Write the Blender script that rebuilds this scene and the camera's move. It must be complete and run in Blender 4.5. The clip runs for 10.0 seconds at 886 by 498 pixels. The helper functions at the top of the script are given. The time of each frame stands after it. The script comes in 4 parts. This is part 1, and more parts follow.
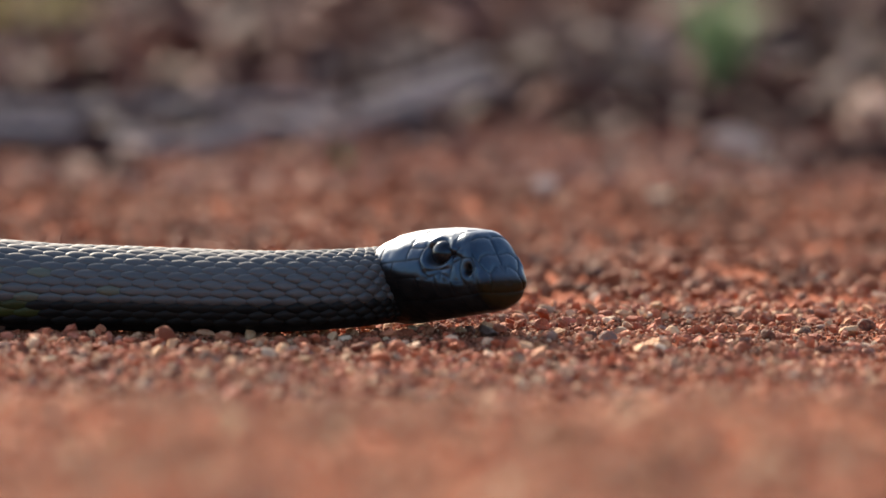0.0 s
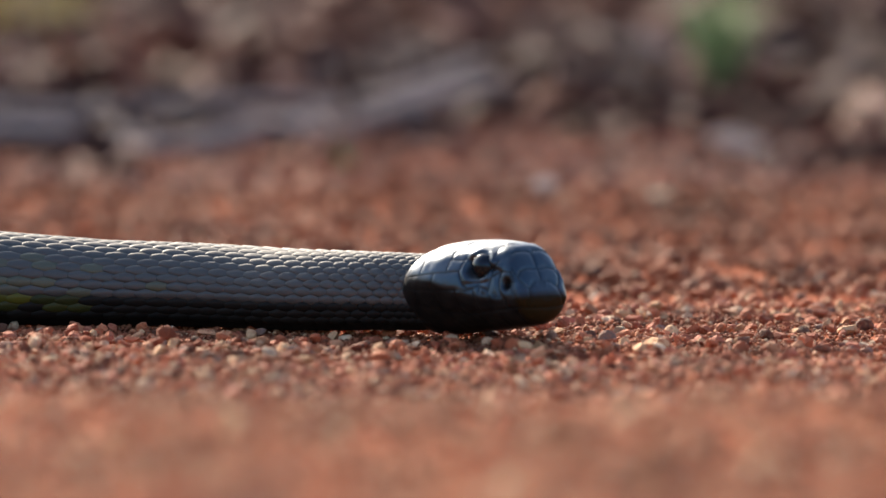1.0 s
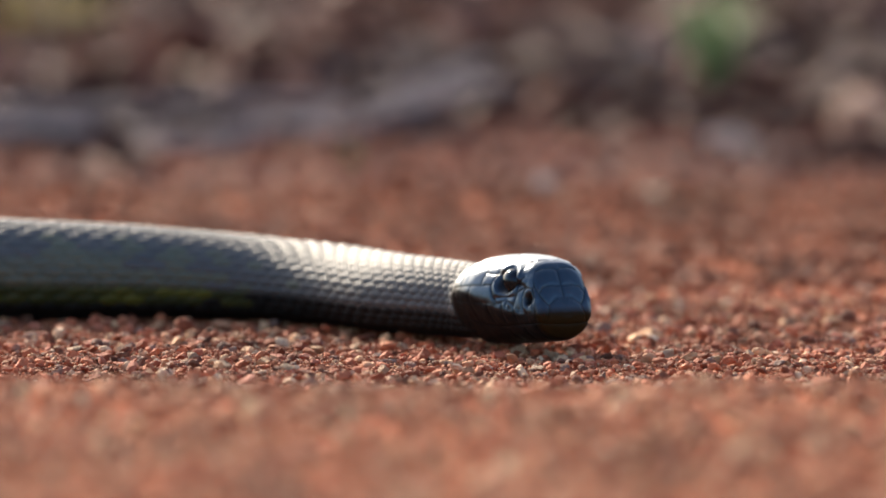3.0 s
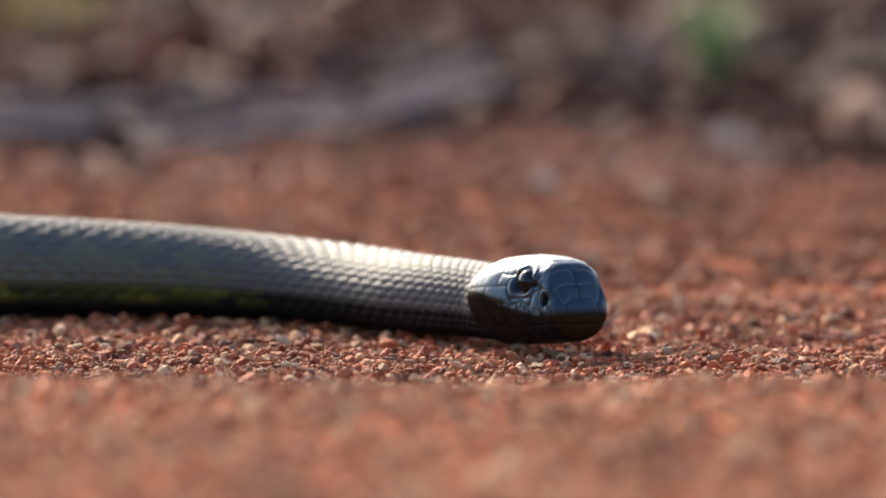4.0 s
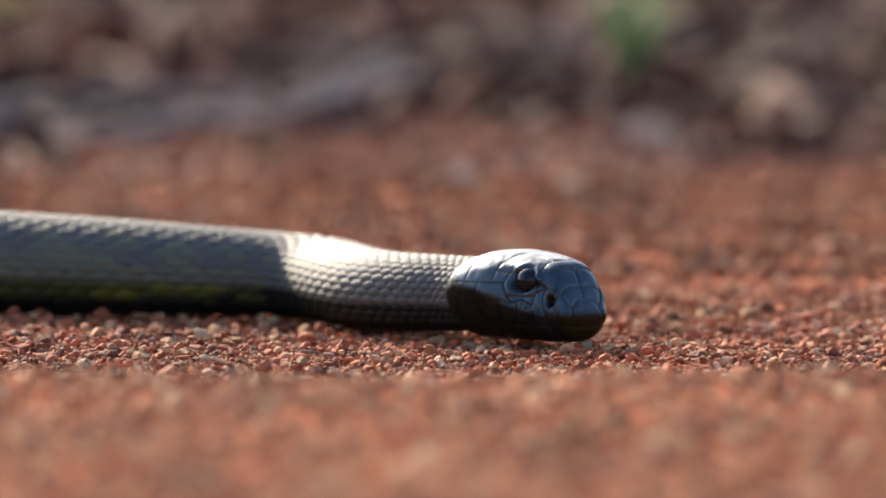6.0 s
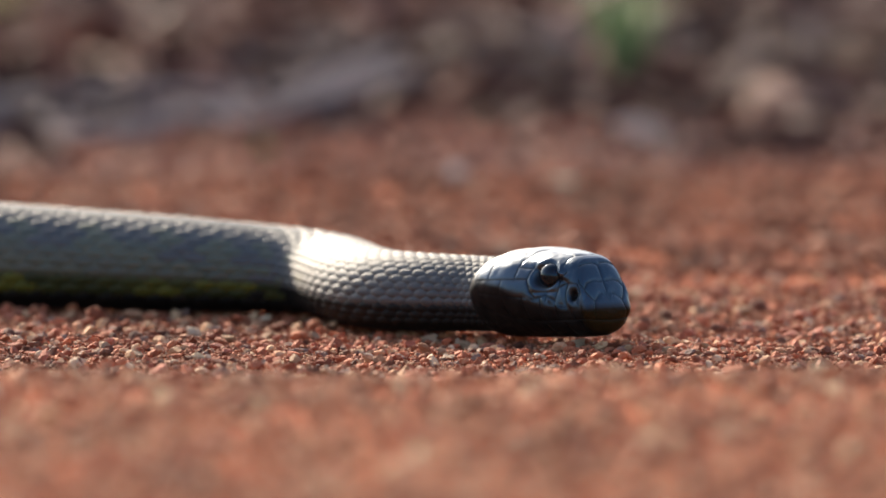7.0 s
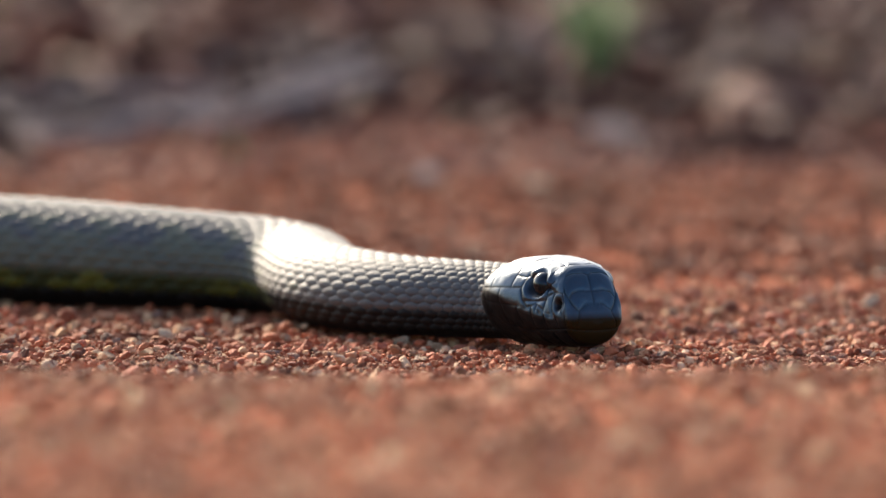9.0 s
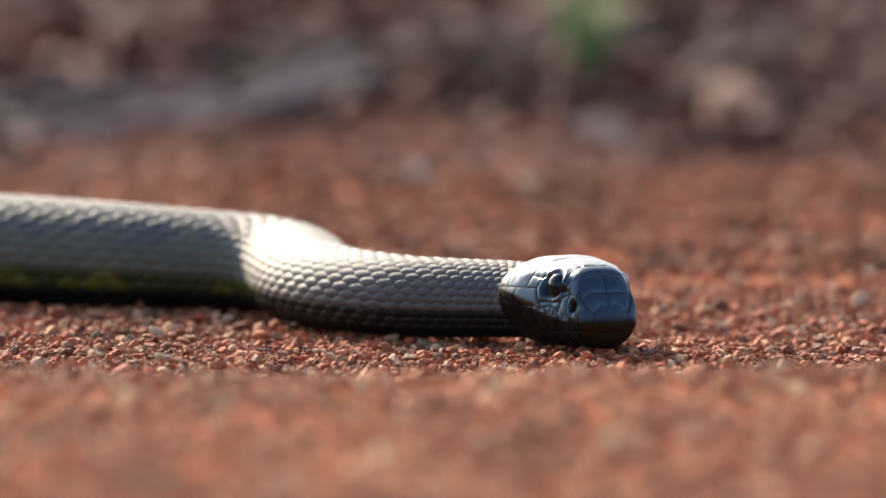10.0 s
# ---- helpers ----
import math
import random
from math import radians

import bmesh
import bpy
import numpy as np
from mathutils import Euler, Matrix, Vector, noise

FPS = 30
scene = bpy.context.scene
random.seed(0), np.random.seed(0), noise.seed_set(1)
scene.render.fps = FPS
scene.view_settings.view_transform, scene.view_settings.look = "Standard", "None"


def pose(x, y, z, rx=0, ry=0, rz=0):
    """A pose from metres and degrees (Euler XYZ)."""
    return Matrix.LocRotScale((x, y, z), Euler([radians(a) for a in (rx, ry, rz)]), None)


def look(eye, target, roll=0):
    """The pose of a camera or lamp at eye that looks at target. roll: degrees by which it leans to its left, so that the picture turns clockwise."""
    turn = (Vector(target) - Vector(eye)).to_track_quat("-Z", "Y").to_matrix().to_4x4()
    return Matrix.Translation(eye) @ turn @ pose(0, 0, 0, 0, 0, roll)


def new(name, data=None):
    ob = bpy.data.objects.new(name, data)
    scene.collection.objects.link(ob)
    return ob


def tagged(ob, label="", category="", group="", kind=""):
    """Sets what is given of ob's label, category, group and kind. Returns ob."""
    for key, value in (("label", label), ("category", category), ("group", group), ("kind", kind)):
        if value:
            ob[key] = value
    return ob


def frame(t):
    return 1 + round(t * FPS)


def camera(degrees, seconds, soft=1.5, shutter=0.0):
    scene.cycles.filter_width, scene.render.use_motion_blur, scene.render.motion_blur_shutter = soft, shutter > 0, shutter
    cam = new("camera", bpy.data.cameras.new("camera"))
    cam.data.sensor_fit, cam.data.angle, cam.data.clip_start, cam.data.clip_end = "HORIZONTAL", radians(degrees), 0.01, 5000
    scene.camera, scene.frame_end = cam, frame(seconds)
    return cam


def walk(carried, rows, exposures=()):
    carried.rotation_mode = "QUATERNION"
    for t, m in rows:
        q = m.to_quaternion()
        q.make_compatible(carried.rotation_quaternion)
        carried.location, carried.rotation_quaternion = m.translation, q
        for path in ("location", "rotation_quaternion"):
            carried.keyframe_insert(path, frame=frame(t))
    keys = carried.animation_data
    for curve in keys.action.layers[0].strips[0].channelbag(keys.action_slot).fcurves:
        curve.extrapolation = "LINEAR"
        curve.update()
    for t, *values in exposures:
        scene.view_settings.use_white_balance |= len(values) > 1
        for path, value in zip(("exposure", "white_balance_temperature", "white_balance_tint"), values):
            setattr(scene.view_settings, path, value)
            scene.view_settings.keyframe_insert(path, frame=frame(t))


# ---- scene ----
cam = camera(5.0, 10.0, soft=1.5)
# long lens on a low support; depth of field is set once
cam.data.dof.use_dof = True
cam.data.dof.focus_distance = 2.65
cam.data.dof.aperture_fstop = 10.5
cam.data.dof.aperture_blades = 0

TILT0 = 4.5
EYE = Vector((0, -2.69 * math.cos(radians(TILT0)), 2.69 * math.sin(radians(TILT0))))
AHEAD = Vector((0, math.cos(radians(TILT0)), -math.sin(radians(TILT0))))
# seconds, tilt, turn, metres forward
CAM_ROWS = [
    (0, 86.0073, 0.0000, 0.080),
    (0.5, 86.0073, 0.0000, 0.080),
    (1, 86.0041, 0.0000, 0.068),
    (1.5, 85.9898, -0.0032, 0.022),
    (2, 85.9738, 0.0048, -0.030),
    (2.5, 85.9642, 0.0207, -0.055),
    (4, 85.9403, 0.0239, -0.070),
    (4.5, 85.9403, 0.0160, -0.070),
    (5, 85.9212, -0.1308, -0.070),
    (5.5, 85.9106, -0.2553, -0.070),
    (6, 85.9020, -0.4371, -0.070),
    (7.5, 85.8925, -0.5185, -0.070),
    (8, 85.8972, -0.6206, -0.070),
    (8.5, 85.8988, -0.6206, -0.070),
    (9, 85.9036, -0.6381, -0.070),
    (9.5, 85.8988, -0.6780, -0.070),
    (10, 85.8909, -0.6940, -0.070)]
walk(cam, [(t, pose(*(EYE + AHEAD * f), rx, 0, rz)) for t, rx, rz, f in CAM_ROWS])

# ---------------------------------------------------------------- light
SUN_EL, SUN_AZ = radians(30), radians(-26)      # azimuth from +y towards +x
world = bpy.data.worlds.new("sky")
scene.world = world
world.use_nodes = True
wn = world.node_tree
sky = wn.nodes.new("ShaderNodeTexSky")
sky.sky_type, sky.sun_disc = "NISHITA", False
sky.sun_elevation, sky.sun_rotation = SUN_EL, SUN_AZ
sky.air_density, sky.dust_density = 1.0, 2.6
wn.nodes["Background"].inputs[1].default_value = 0.125
wn.links.new(sky.outputs[0], wn.nodes["Background"].inputs[0])
sun = new("sun", bpy.data.lights.new("sun", "SUN"))
sun.data.energy, sun.data.angle, sun.data.color = 4.5, radians(0.6), (1.0, 0.85, 0.67)
to_sun = Vector((math.sin(SUN_AZ) * math.cos(SUN_EL), math.cos(SUN_AZ) * math.cos(SUN_EL), math.sin(SUN_EL)))
sun.matrix_world = look(to_sun * 20, (0, 0, 0))
scene.view_settings.exposure = 1.25


# ---------------------------------------------------------------- materials
def material(name, build):
    m = bpy.data.materials.new(name)
    m.use_nodes = True
    nt = m.node_tree
    build(nt, nt.nodes["Principled BSDF"])
    return m


def node(nt, kind, **settings):
    n = nt.nodes.new(kind)
    for key, value in settings.items():
        n.inputs[key].default_value = value
    return n


def ramp(nt, fac, stops, hard=False):
    r = nt.nodes.new("ShaderNodeValToRGB")
    if hard:
        r.color_ramp.interpolation = "CONSTANT"
    while len(r.color_ramp.elements) < len(stops):
        r.color_ramp.elements.new(0.5)
    for e, (at, c) in zip(r.color_ramp.elements, stops):
        e.position, e.color = at, (*c, 1)
    nt.links.new(fac, r.inputs[0])
    return r.outputs[0]


def mixed(nt, fac, a, b, how="MIX"):
    m = nt.nodes.new("ShaderNodeMix")
    m.data_type, m.blend_type = "RGBA", how
    for sock, v in ((m.inputs[0], fac), (m.inputs[6], a), (m.inputs[7], b)):
        if isinstance(v, bpy.types.NodeSocket):
            nt.links.new(v, sock)
        else:
            sock.default_value = v if not isinstance(v, tuple) else (*v, 1)
    return m.outputs[2]


def noise_of(nt, scale, detail=4.0, coord="Object"):
    tc = nt.nodes.new("ShaderNodeTexCoord")
    n = node(nt, "ShaderNodeTexNoise", Scale=scale, Detail=detail)
    nt.links.new(tc.outputs[coord], n.inputs["Vector"])
    return n.outputs[0]


def bumped(nt, bsdf, height, strength, distance):
    b = node(nt, "ShaderNodeBump", Strength=strength, Distance=distance)
    nt.links.new(height, b.inputs["Height"])
    nt.links.new(b.outputs[0], bsdf.inputs["Normal"])


STONE_STOPS = [(0.0, (0.340, 0.085, 0.042)), (0.16, (0.450, 0.130, 0.065)), (0.32, (0.530, 0.185, 0.095)), (0.44, (0.250, 0.062, 0.036)),
               (0.52, (0.580, 0.290, 0.160)), (0.62, (0.430, 0.135, 0.085)), (0.70, (0.640, 0.390, 0.215)), (0.79, (0.100, 0.045, 0.034)),
               (0.86, (0.700, 0.500, 0.330)), (0.93, (0.190, 0.120, 0.100))]


def patches(nt):
    tc = nt.nodes.new("ShaderNodeTexCoord")
    mp = nt.nodes.new("ShaderNodeMapping")
    mp.inputs["Scale"].default_value = (30, 7, 7)
    n = node(nt, "ShaderNodeTexNoise", Scale=1.0, Detail=4.0, Roughness=0.6)
    nt.links.new(tc.outputs["Object"], mp.inputs[0])
    nt.links.new(mp.outputs[0], n.inputs["Vector"])
    return ramp(nt, n.outputs[0], [(0.30, (0.52, 0.56, 0.60)), (0.44, (0.84, 0.84, 0.84)), (0.55, (1.0, 1.0, 1.0)), (0.70, (1.12, 1.12, 1.12))])


def stone_material(name, random_from, stops=STONE_STOPS):
    def build(nt, bsdf):
        if random_from == "island":
            rnd = nt.nodes.new("ShaderNodeNewGeometry").outputs["Random Per Island"]
        else:
            rnd = nt.nodes.new("ShaderNodeObjectInfo").outputs["Random"]
        base = ramp(nt, rnd, stops, hard=len(stops) > 3)
        grain = noise_of(nt, 900, 5)
        blotch = noise_of(nt, 260, 3)
        c = mixed(nt, ramp(nt, grain, [(0.40, (0, 0, 0)), (0.80, (0.45, 0.45, 0.45))]), base, (0.56, 0.27, 0.14))
        c = mixed(nt, ramp(nt, blotch, [(0.48, (0, 0, 0)), (0.66, (0.6, 0.6, 0.6))]), c, (0.31, 0.085, 0.042))
        nt.links.new(c, bsdf.inputs["Base Color"])
        if random_from == "island":
            # broad patches where fines and humus have gathered
            c = mixed(nt, 1.0, c, patches(nt), "MULTIPLY")
            nt.links.new(c, bsdf.inputs["Base Color"])
        bsdf.inputs["Roughness"].default_value = 0.72
        bsdf.inputs["Specular IOR Level"].default_value = 0.10
        rough = node(nt, "ShaderNodeMath")
        rough.operation = "MULTIPLY_ADD"
        rough.inputs[1].default_value = 1.6
        nt.links.new(noise_of(nt, 520, 4), rough.inputs[0])
        nt.links.new(noise_of(nt, 1700, 6), rough.inputs[2])
        bumped(nt, bsdf, rough.outputs[0], 0.8, 0.0007)
    return material(name, build)


M_GRAVEL = stone_material("laterite_gravel", "island")
M_STONE = stone_material("laterite_stone", "object")
M_GRIT = stone_material("dirty_grit", "island", [(0.0, (0.194, 0.058, 0.029)), (0.35, (0.330, 0.106, 0.054)), (0.6, (0.126, 0.054, 0.035)), (0.8, (0.446, 0.184, 0.093)), (0.93, (0.581, 0.386, 0.233))])
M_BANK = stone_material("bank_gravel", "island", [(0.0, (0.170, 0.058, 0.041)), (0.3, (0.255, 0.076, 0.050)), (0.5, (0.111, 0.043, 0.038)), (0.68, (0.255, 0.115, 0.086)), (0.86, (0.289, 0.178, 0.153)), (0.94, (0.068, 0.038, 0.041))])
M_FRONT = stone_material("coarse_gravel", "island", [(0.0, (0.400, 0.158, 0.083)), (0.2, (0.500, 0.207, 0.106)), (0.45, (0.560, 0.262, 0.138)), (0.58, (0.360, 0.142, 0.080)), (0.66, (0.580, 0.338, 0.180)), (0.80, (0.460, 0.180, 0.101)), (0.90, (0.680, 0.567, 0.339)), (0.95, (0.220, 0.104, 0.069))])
# darker stops than M_GRAVEL, for the track behind and beside
M_FAR = stone_material("darker_gravel", "island", [(0.0, (0.190, 0.053, 0.025)), (0.3, (0.260, 0.072, 0.034)), (0.5, (0.130, 0.047, 0.030)), (0.68, (0.290, 0.101, 0.053)), (0.86, (0.340, 0.168, 0.099)), (0.94, (0.080, 0.040, 0.034))])
M_PALE = stone_material("pale_stone", "object", [(0.0, (0.62, 0.44, 0.27)), (1.0, (0.70, 0.56, 0.40))])
M_DARKSTONE = stone_material("dark_stone", "object", [(0.0, (0.06, 0.065, 0.06)), (1.0, (0.10, 0.09, 0.085))])
M_GREYROCK = stone_material("grey_rock", "object", [(0.0, (0.21, 0.165, 0.15)), (1.0, (0.28, 0.225, 0.205))])
M_REDROCK = stone_material("red_rock", "object", [(0.0, (0.15, 0.060, 0.045)), (1.0, (0.20, 0.085, 0.060))])
M_ROCK = stone_material("tan_rock", "object", [(0.0, (0.66, 0.47, 0.36)), (1.0, (0.72, 0.52, 0.40))])

M_DUNROCK = stone_material("dun_rock", "object", [(0.0, (0.163, 0.122, 0.105)), (1.0, (0.190, 0.146, 0.126))])


def soil(nt, bsdf):
    a, b = noise_of(nt, 35, 6), noise_of(nt, 500, 5)
    c = ramp(nt, a, [(0.3, (0.30, 0.085, 0.040)), (0.5, (0.38, 0.120, 0.060)), (0.72, (0.44, 0.155, 0.080))])
    c = mixed(nt, ramp(nt, b, [(0.35, (0.6, 0.6, 0.6)), (0.6, (0, 0, 0))]), c, (0.16, 0.055, 0.032))
    # soil turns a darker brown on the bank
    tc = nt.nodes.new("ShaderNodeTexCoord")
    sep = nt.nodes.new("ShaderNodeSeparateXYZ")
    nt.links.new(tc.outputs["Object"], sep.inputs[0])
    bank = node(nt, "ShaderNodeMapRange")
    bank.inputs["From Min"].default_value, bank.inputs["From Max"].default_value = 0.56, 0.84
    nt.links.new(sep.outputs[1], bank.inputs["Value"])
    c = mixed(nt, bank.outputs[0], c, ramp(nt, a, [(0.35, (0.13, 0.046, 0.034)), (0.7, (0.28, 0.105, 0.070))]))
    nt.links.new(c, bsdf.inputs["Base Color"])
    bsdf.inputs["Roughness"].default_value = 0.95
    bsdf.inputs["Specular IOR Level"].default_value = 0.05
    bumped(nt, bsdf, noise_of(nt, 700, 8), 0.9, 0.002)


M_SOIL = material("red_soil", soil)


def scale_look(name, dark, light, rough, tint=None, gloss=0.5):
    def build(nt, bsdf):
        rnd = nt.nodes.new("ShaderNodeNewGeometry").outputs["Random Per Island"]
        own = nt.nodes.new("ShaderNodeObjectInfo").outputs["Random"]
        both = node(nt, "ShaderNodeMath")
        both.operation = "WRAP"
        add = node(nt, "ShaderNodeMath")
        nt.links.new(rnd, add.inputs[0])
        nt.links.new(own, add.inputs[1])
        nt.links.new(add.outputs[0], both.inputs[0])
        both.inputs[1].default_value, both.inputs[2].default_value = 1.0, 0.0
        c = ramp(nt, both.outputs[0], [(0.0, dark), (1.0, light)])
        c = mixed(nt, ramp(nt, noise_of(nt, 900, 4), [(0.4, (0, 0, 0)), (0.7, (0.5, 0.5, 0.5))]), c, tint or light)
        nt.links.new(c, bsdf.inputs["Base Color"])
        bsdf.inputs["Roughness"].default_value = rough
        bsdf.inputs["IOR"].default_value = 1.86
        bsdf.inputs["Specular Tint"].default_value = (0.89, 0.95, 0.99, 1)
        bsdf.inputs["Sheen Weight"].default_value = 0.2 if gloss > 0.3 else 0.0
        bsdf.inputs["Sheen Roughness"].default_value = 0.40
        bsdf.inputs["Sheen Tint"].default_value = (1.0, 0.90, 0.76, 1)
        bsdf.inputs["Specular IOR Level"].default_value = gloss
        bsdf.inputs["Coat Weight"].default_value = 0.0
        bsdf.inputs["Coat Roughness"].default_value = 0.40
        bsdf.inputs["Coat IOR"].default_value = 1.5
        bumped(nt, bsdf, noise_of(nt, 2600, 3), 0.25, 0.0002)
    return material(name, build)


M_SCALE = scale_look("snake_scale", (0.010, 0.011, 0.012), (0.024, 0.025, 0.025), 0.64)
M_OLIVE = scale_look("snake_scale_olive", (0.020, 0.026, 0.012), (0.042, 0.048, 0.018), 0.64)
M_YELLOW = scale_look("snake_scale_yellow", (0.045, 0.050, 0.010), (0.085, 0.088, 0.014), 0.5, gloss=0.10)
M_SKIN = scale_look("snake_skin", (0.006, 0.006, 0.006), (0.010, 0.009, 0.009), 0.6, gloss=0.10)
# lower-flank scales: dark ground reflection put in by darker colour and less gloss
M_SHADED = scale_look("snake_scale_shaded", (0.007, 0.007, 0.007), (0.013, 0.012, 0.011), 0.5, gloss=0.05)
M_SHADED_OLIVE = scale_look("snake_scale_shaded_olive", (0.018, 0.023, 0.008), (0.040, 0.045, 0.012), 0.5, gloss=0.10)


def head_skin(nt, bsdf):
    tc = nt.nodes.new("ShaderNodeTexCoord")
    sep = nt.nodes.new("ShaderNodeSeparateXYZ")
    nt.links.new(tc.outputs["Object"], sep.inputs[0])
    c = ramp(nt, noise_of(nt, 260, 5), [(0.35, (0.007, 0.007, 0.007)), (0.7, (0.016, 0.015, 0.014))])
    # brownish lips at the front of the snout
    lip = node(nt, "ShaderNodeMapRange")
    lip.inputs["From Min"].default_value, lip.inputs["From Max"].default_value = 0.0285, 0.0305
    nt.links.new(sep.outputs[0], lip.inputs["Value"])
    low = node(nt, "ShaderNodeMapRange")
    low.inputs["From Min"].default_value, low.inputs["From Max"].default_value = 0.0108, 0.0085
    nt.links.new(sep.outputs[2], low.inputs["Value"])
    both = node(nt, "ShaderNodeMath")
    both.operation = "MULTIPLY"
    nt.links.new(lip.outputs[0], both.inputs[0])
    nt.links.new(low.outputs[0], both.inputs[1])
    c = mixed(nt, both.outputs[0], c, (0.020, 0.013, 0.005))
    nt.links.new(c, bsdf.inputs["Base Color"])
    bsdf.inputs["IOR"].default_value = 1.66
    bsdf.inputs["Specular Tint"].default_value = (0.42, 0.70, 1.0, 1)
    bsdf.inputs["Sheen Roughness"].default_value = 0.3
    bsdf.inputs["Sheen Tint"].default_value = (1.0, 0.93, 0.82, 1)
    bsdf.inputs["Coat Roughness"].default_value = 0.55
    bsdf.inputs["Coat IOR"].default_value = 2.5
    # polished crown shields; gloss cut on lips, cheeks, throat paints their dark reflection
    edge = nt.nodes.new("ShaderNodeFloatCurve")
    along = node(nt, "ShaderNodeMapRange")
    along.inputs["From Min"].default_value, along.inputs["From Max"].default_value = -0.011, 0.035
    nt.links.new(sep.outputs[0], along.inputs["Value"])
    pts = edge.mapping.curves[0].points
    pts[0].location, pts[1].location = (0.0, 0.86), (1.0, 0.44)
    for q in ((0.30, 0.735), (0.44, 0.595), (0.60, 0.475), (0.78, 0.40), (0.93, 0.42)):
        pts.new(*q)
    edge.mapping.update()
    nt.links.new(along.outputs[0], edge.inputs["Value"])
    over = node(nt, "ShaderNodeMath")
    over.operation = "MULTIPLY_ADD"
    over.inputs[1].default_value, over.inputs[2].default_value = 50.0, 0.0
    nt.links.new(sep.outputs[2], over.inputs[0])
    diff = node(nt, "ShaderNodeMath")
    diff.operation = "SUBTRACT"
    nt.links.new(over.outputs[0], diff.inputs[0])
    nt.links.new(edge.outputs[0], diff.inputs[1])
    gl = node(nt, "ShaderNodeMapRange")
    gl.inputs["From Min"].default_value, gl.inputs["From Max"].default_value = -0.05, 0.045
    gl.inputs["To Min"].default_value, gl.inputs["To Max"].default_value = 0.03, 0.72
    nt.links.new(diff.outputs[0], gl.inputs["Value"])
    # reflections also taken out between shields, in eye socket and nostril, as crease shade
    dulled = nt.nodes.new("ShaderNodeAttribute")
    dulled.attribute_name = "crease_shade"
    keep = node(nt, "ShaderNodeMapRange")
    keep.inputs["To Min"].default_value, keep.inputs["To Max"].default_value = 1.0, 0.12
    nt.links.new(dulled.outputs["Fac"], keep.inputs["Value"])
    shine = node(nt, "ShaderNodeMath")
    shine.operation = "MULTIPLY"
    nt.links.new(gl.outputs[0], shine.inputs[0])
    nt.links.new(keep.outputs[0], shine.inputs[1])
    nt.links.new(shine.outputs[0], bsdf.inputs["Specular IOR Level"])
    # coat and sheen painted on temples and crown where the sun's glare falls
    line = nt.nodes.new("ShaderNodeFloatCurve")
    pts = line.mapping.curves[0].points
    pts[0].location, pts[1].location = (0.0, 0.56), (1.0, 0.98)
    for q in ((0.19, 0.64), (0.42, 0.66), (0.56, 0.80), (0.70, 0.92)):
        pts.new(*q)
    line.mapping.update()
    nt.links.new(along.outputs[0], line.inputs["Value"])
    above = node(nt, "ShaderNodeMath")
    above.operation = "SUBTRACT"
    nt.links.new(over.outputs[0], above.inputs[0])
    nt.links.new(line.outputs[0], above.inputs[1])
    glare = node(nt, "ShaderNodeMapRange")
    glare.inputs["From Min"].default_value, glare.inputs["From Max"].default_value = 0.0, 0.22
    glare.inputs["To Min"].default_value, glare.inputs["To Max"].default_value = 0.0, 0.18
    nt.links.new(above.outputs[0], glare.inputs["Value"])
    nt.links.new(glare.outputs[0], bsdf.inputs["Coat Weight"])
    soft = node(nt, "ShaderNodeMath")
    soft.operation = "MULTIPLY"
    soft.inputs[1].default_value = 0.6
    nt.links.new(glare.outputs[0], soft.inputs[0])
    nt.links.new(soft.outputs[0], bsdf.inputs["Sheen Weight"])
    r = node(nt, "ShaderNodeMapRange")
    r.inputs["To Min"].default_value, r.inputs["To Max"].default_value = 0.22, 0.42
    nt.links.new(noise_of(nt, 420, 4), r.inputs["Value"])
    nt.links.new(r.outputs[0], bsdf.inputs["Roughness"])
    bumped(nt, bsdf, noise_of(nt, 1500, 5), 0.22, 0.0003)


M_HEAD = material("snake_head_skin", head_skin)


def eye_look(nt, bsdf):
    c = ramp(nt, noise_of(nt, 500, 3), [(0.3, (0.006, 0.006, 0.007)), (0.8, (0.014, 0.012, 0.010))])
    nt.links.new(c, bsdf.inputs["Base Color"])
    bsdf.inputs["Roughness"].default_value = 0.10
    bsdf.inputs["IOR"].default_value = 1.42
    bsdf.inputs["Specular Tint"].default_value = (0.35, 0.65, 1.0, 1)


M_EYE = material("snake_eye", eye_look)


def plant_look(name, stops, scale, rough=0.7, through_light=0.0):
    def build(nt, bsdf):
        rnd = nt.nodes.new("ShaderNodeNewGeometry").outputs["Random Per Island"]
        c = ramp(nt, rnd, stops)
        c = mixed(nt, ramp(nt, noise_of(nt, scale, 5), [(0.35, (0, 0, 0)), (0.75, (0.6, 0.6, 0.6))]), c, stops[0][1])
        nt.links.new(c, bsdf.inputs["Base Color"])
        bsdf.inputs["Roughness"].default_value = rough
        bsdf.inputs["Specular IOR Level"].default_value = 0.15
        bumped(nt, bsdf, noise_of(nt, scale * 3, 5), 0.5, 0.001)
    return material(name, build)


M_GRASS = plant_look("green_blade", [(0.0, (0.14, 0.21, 0.085)), (1.0, (0.27, 0.37, 0.17))], 90, 0.5)
M_STRAW = plant_look("dry_straw", [(0.0, (0.30, 0.24, 0.09)), (1.0, (0.46, 0.38, 0.16))], 90)
M_LEAF = plant_look("dry_leaf", [(0.0, (0.120, 0.044, 0.033)), (0.5, (0.168, 0.070, 0.053)), (1.0, (0.216, 0.106, 0.084))], 120)
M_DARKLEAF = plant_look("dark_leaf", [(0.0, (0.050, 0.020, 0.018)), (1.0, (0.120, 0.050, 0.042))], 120)
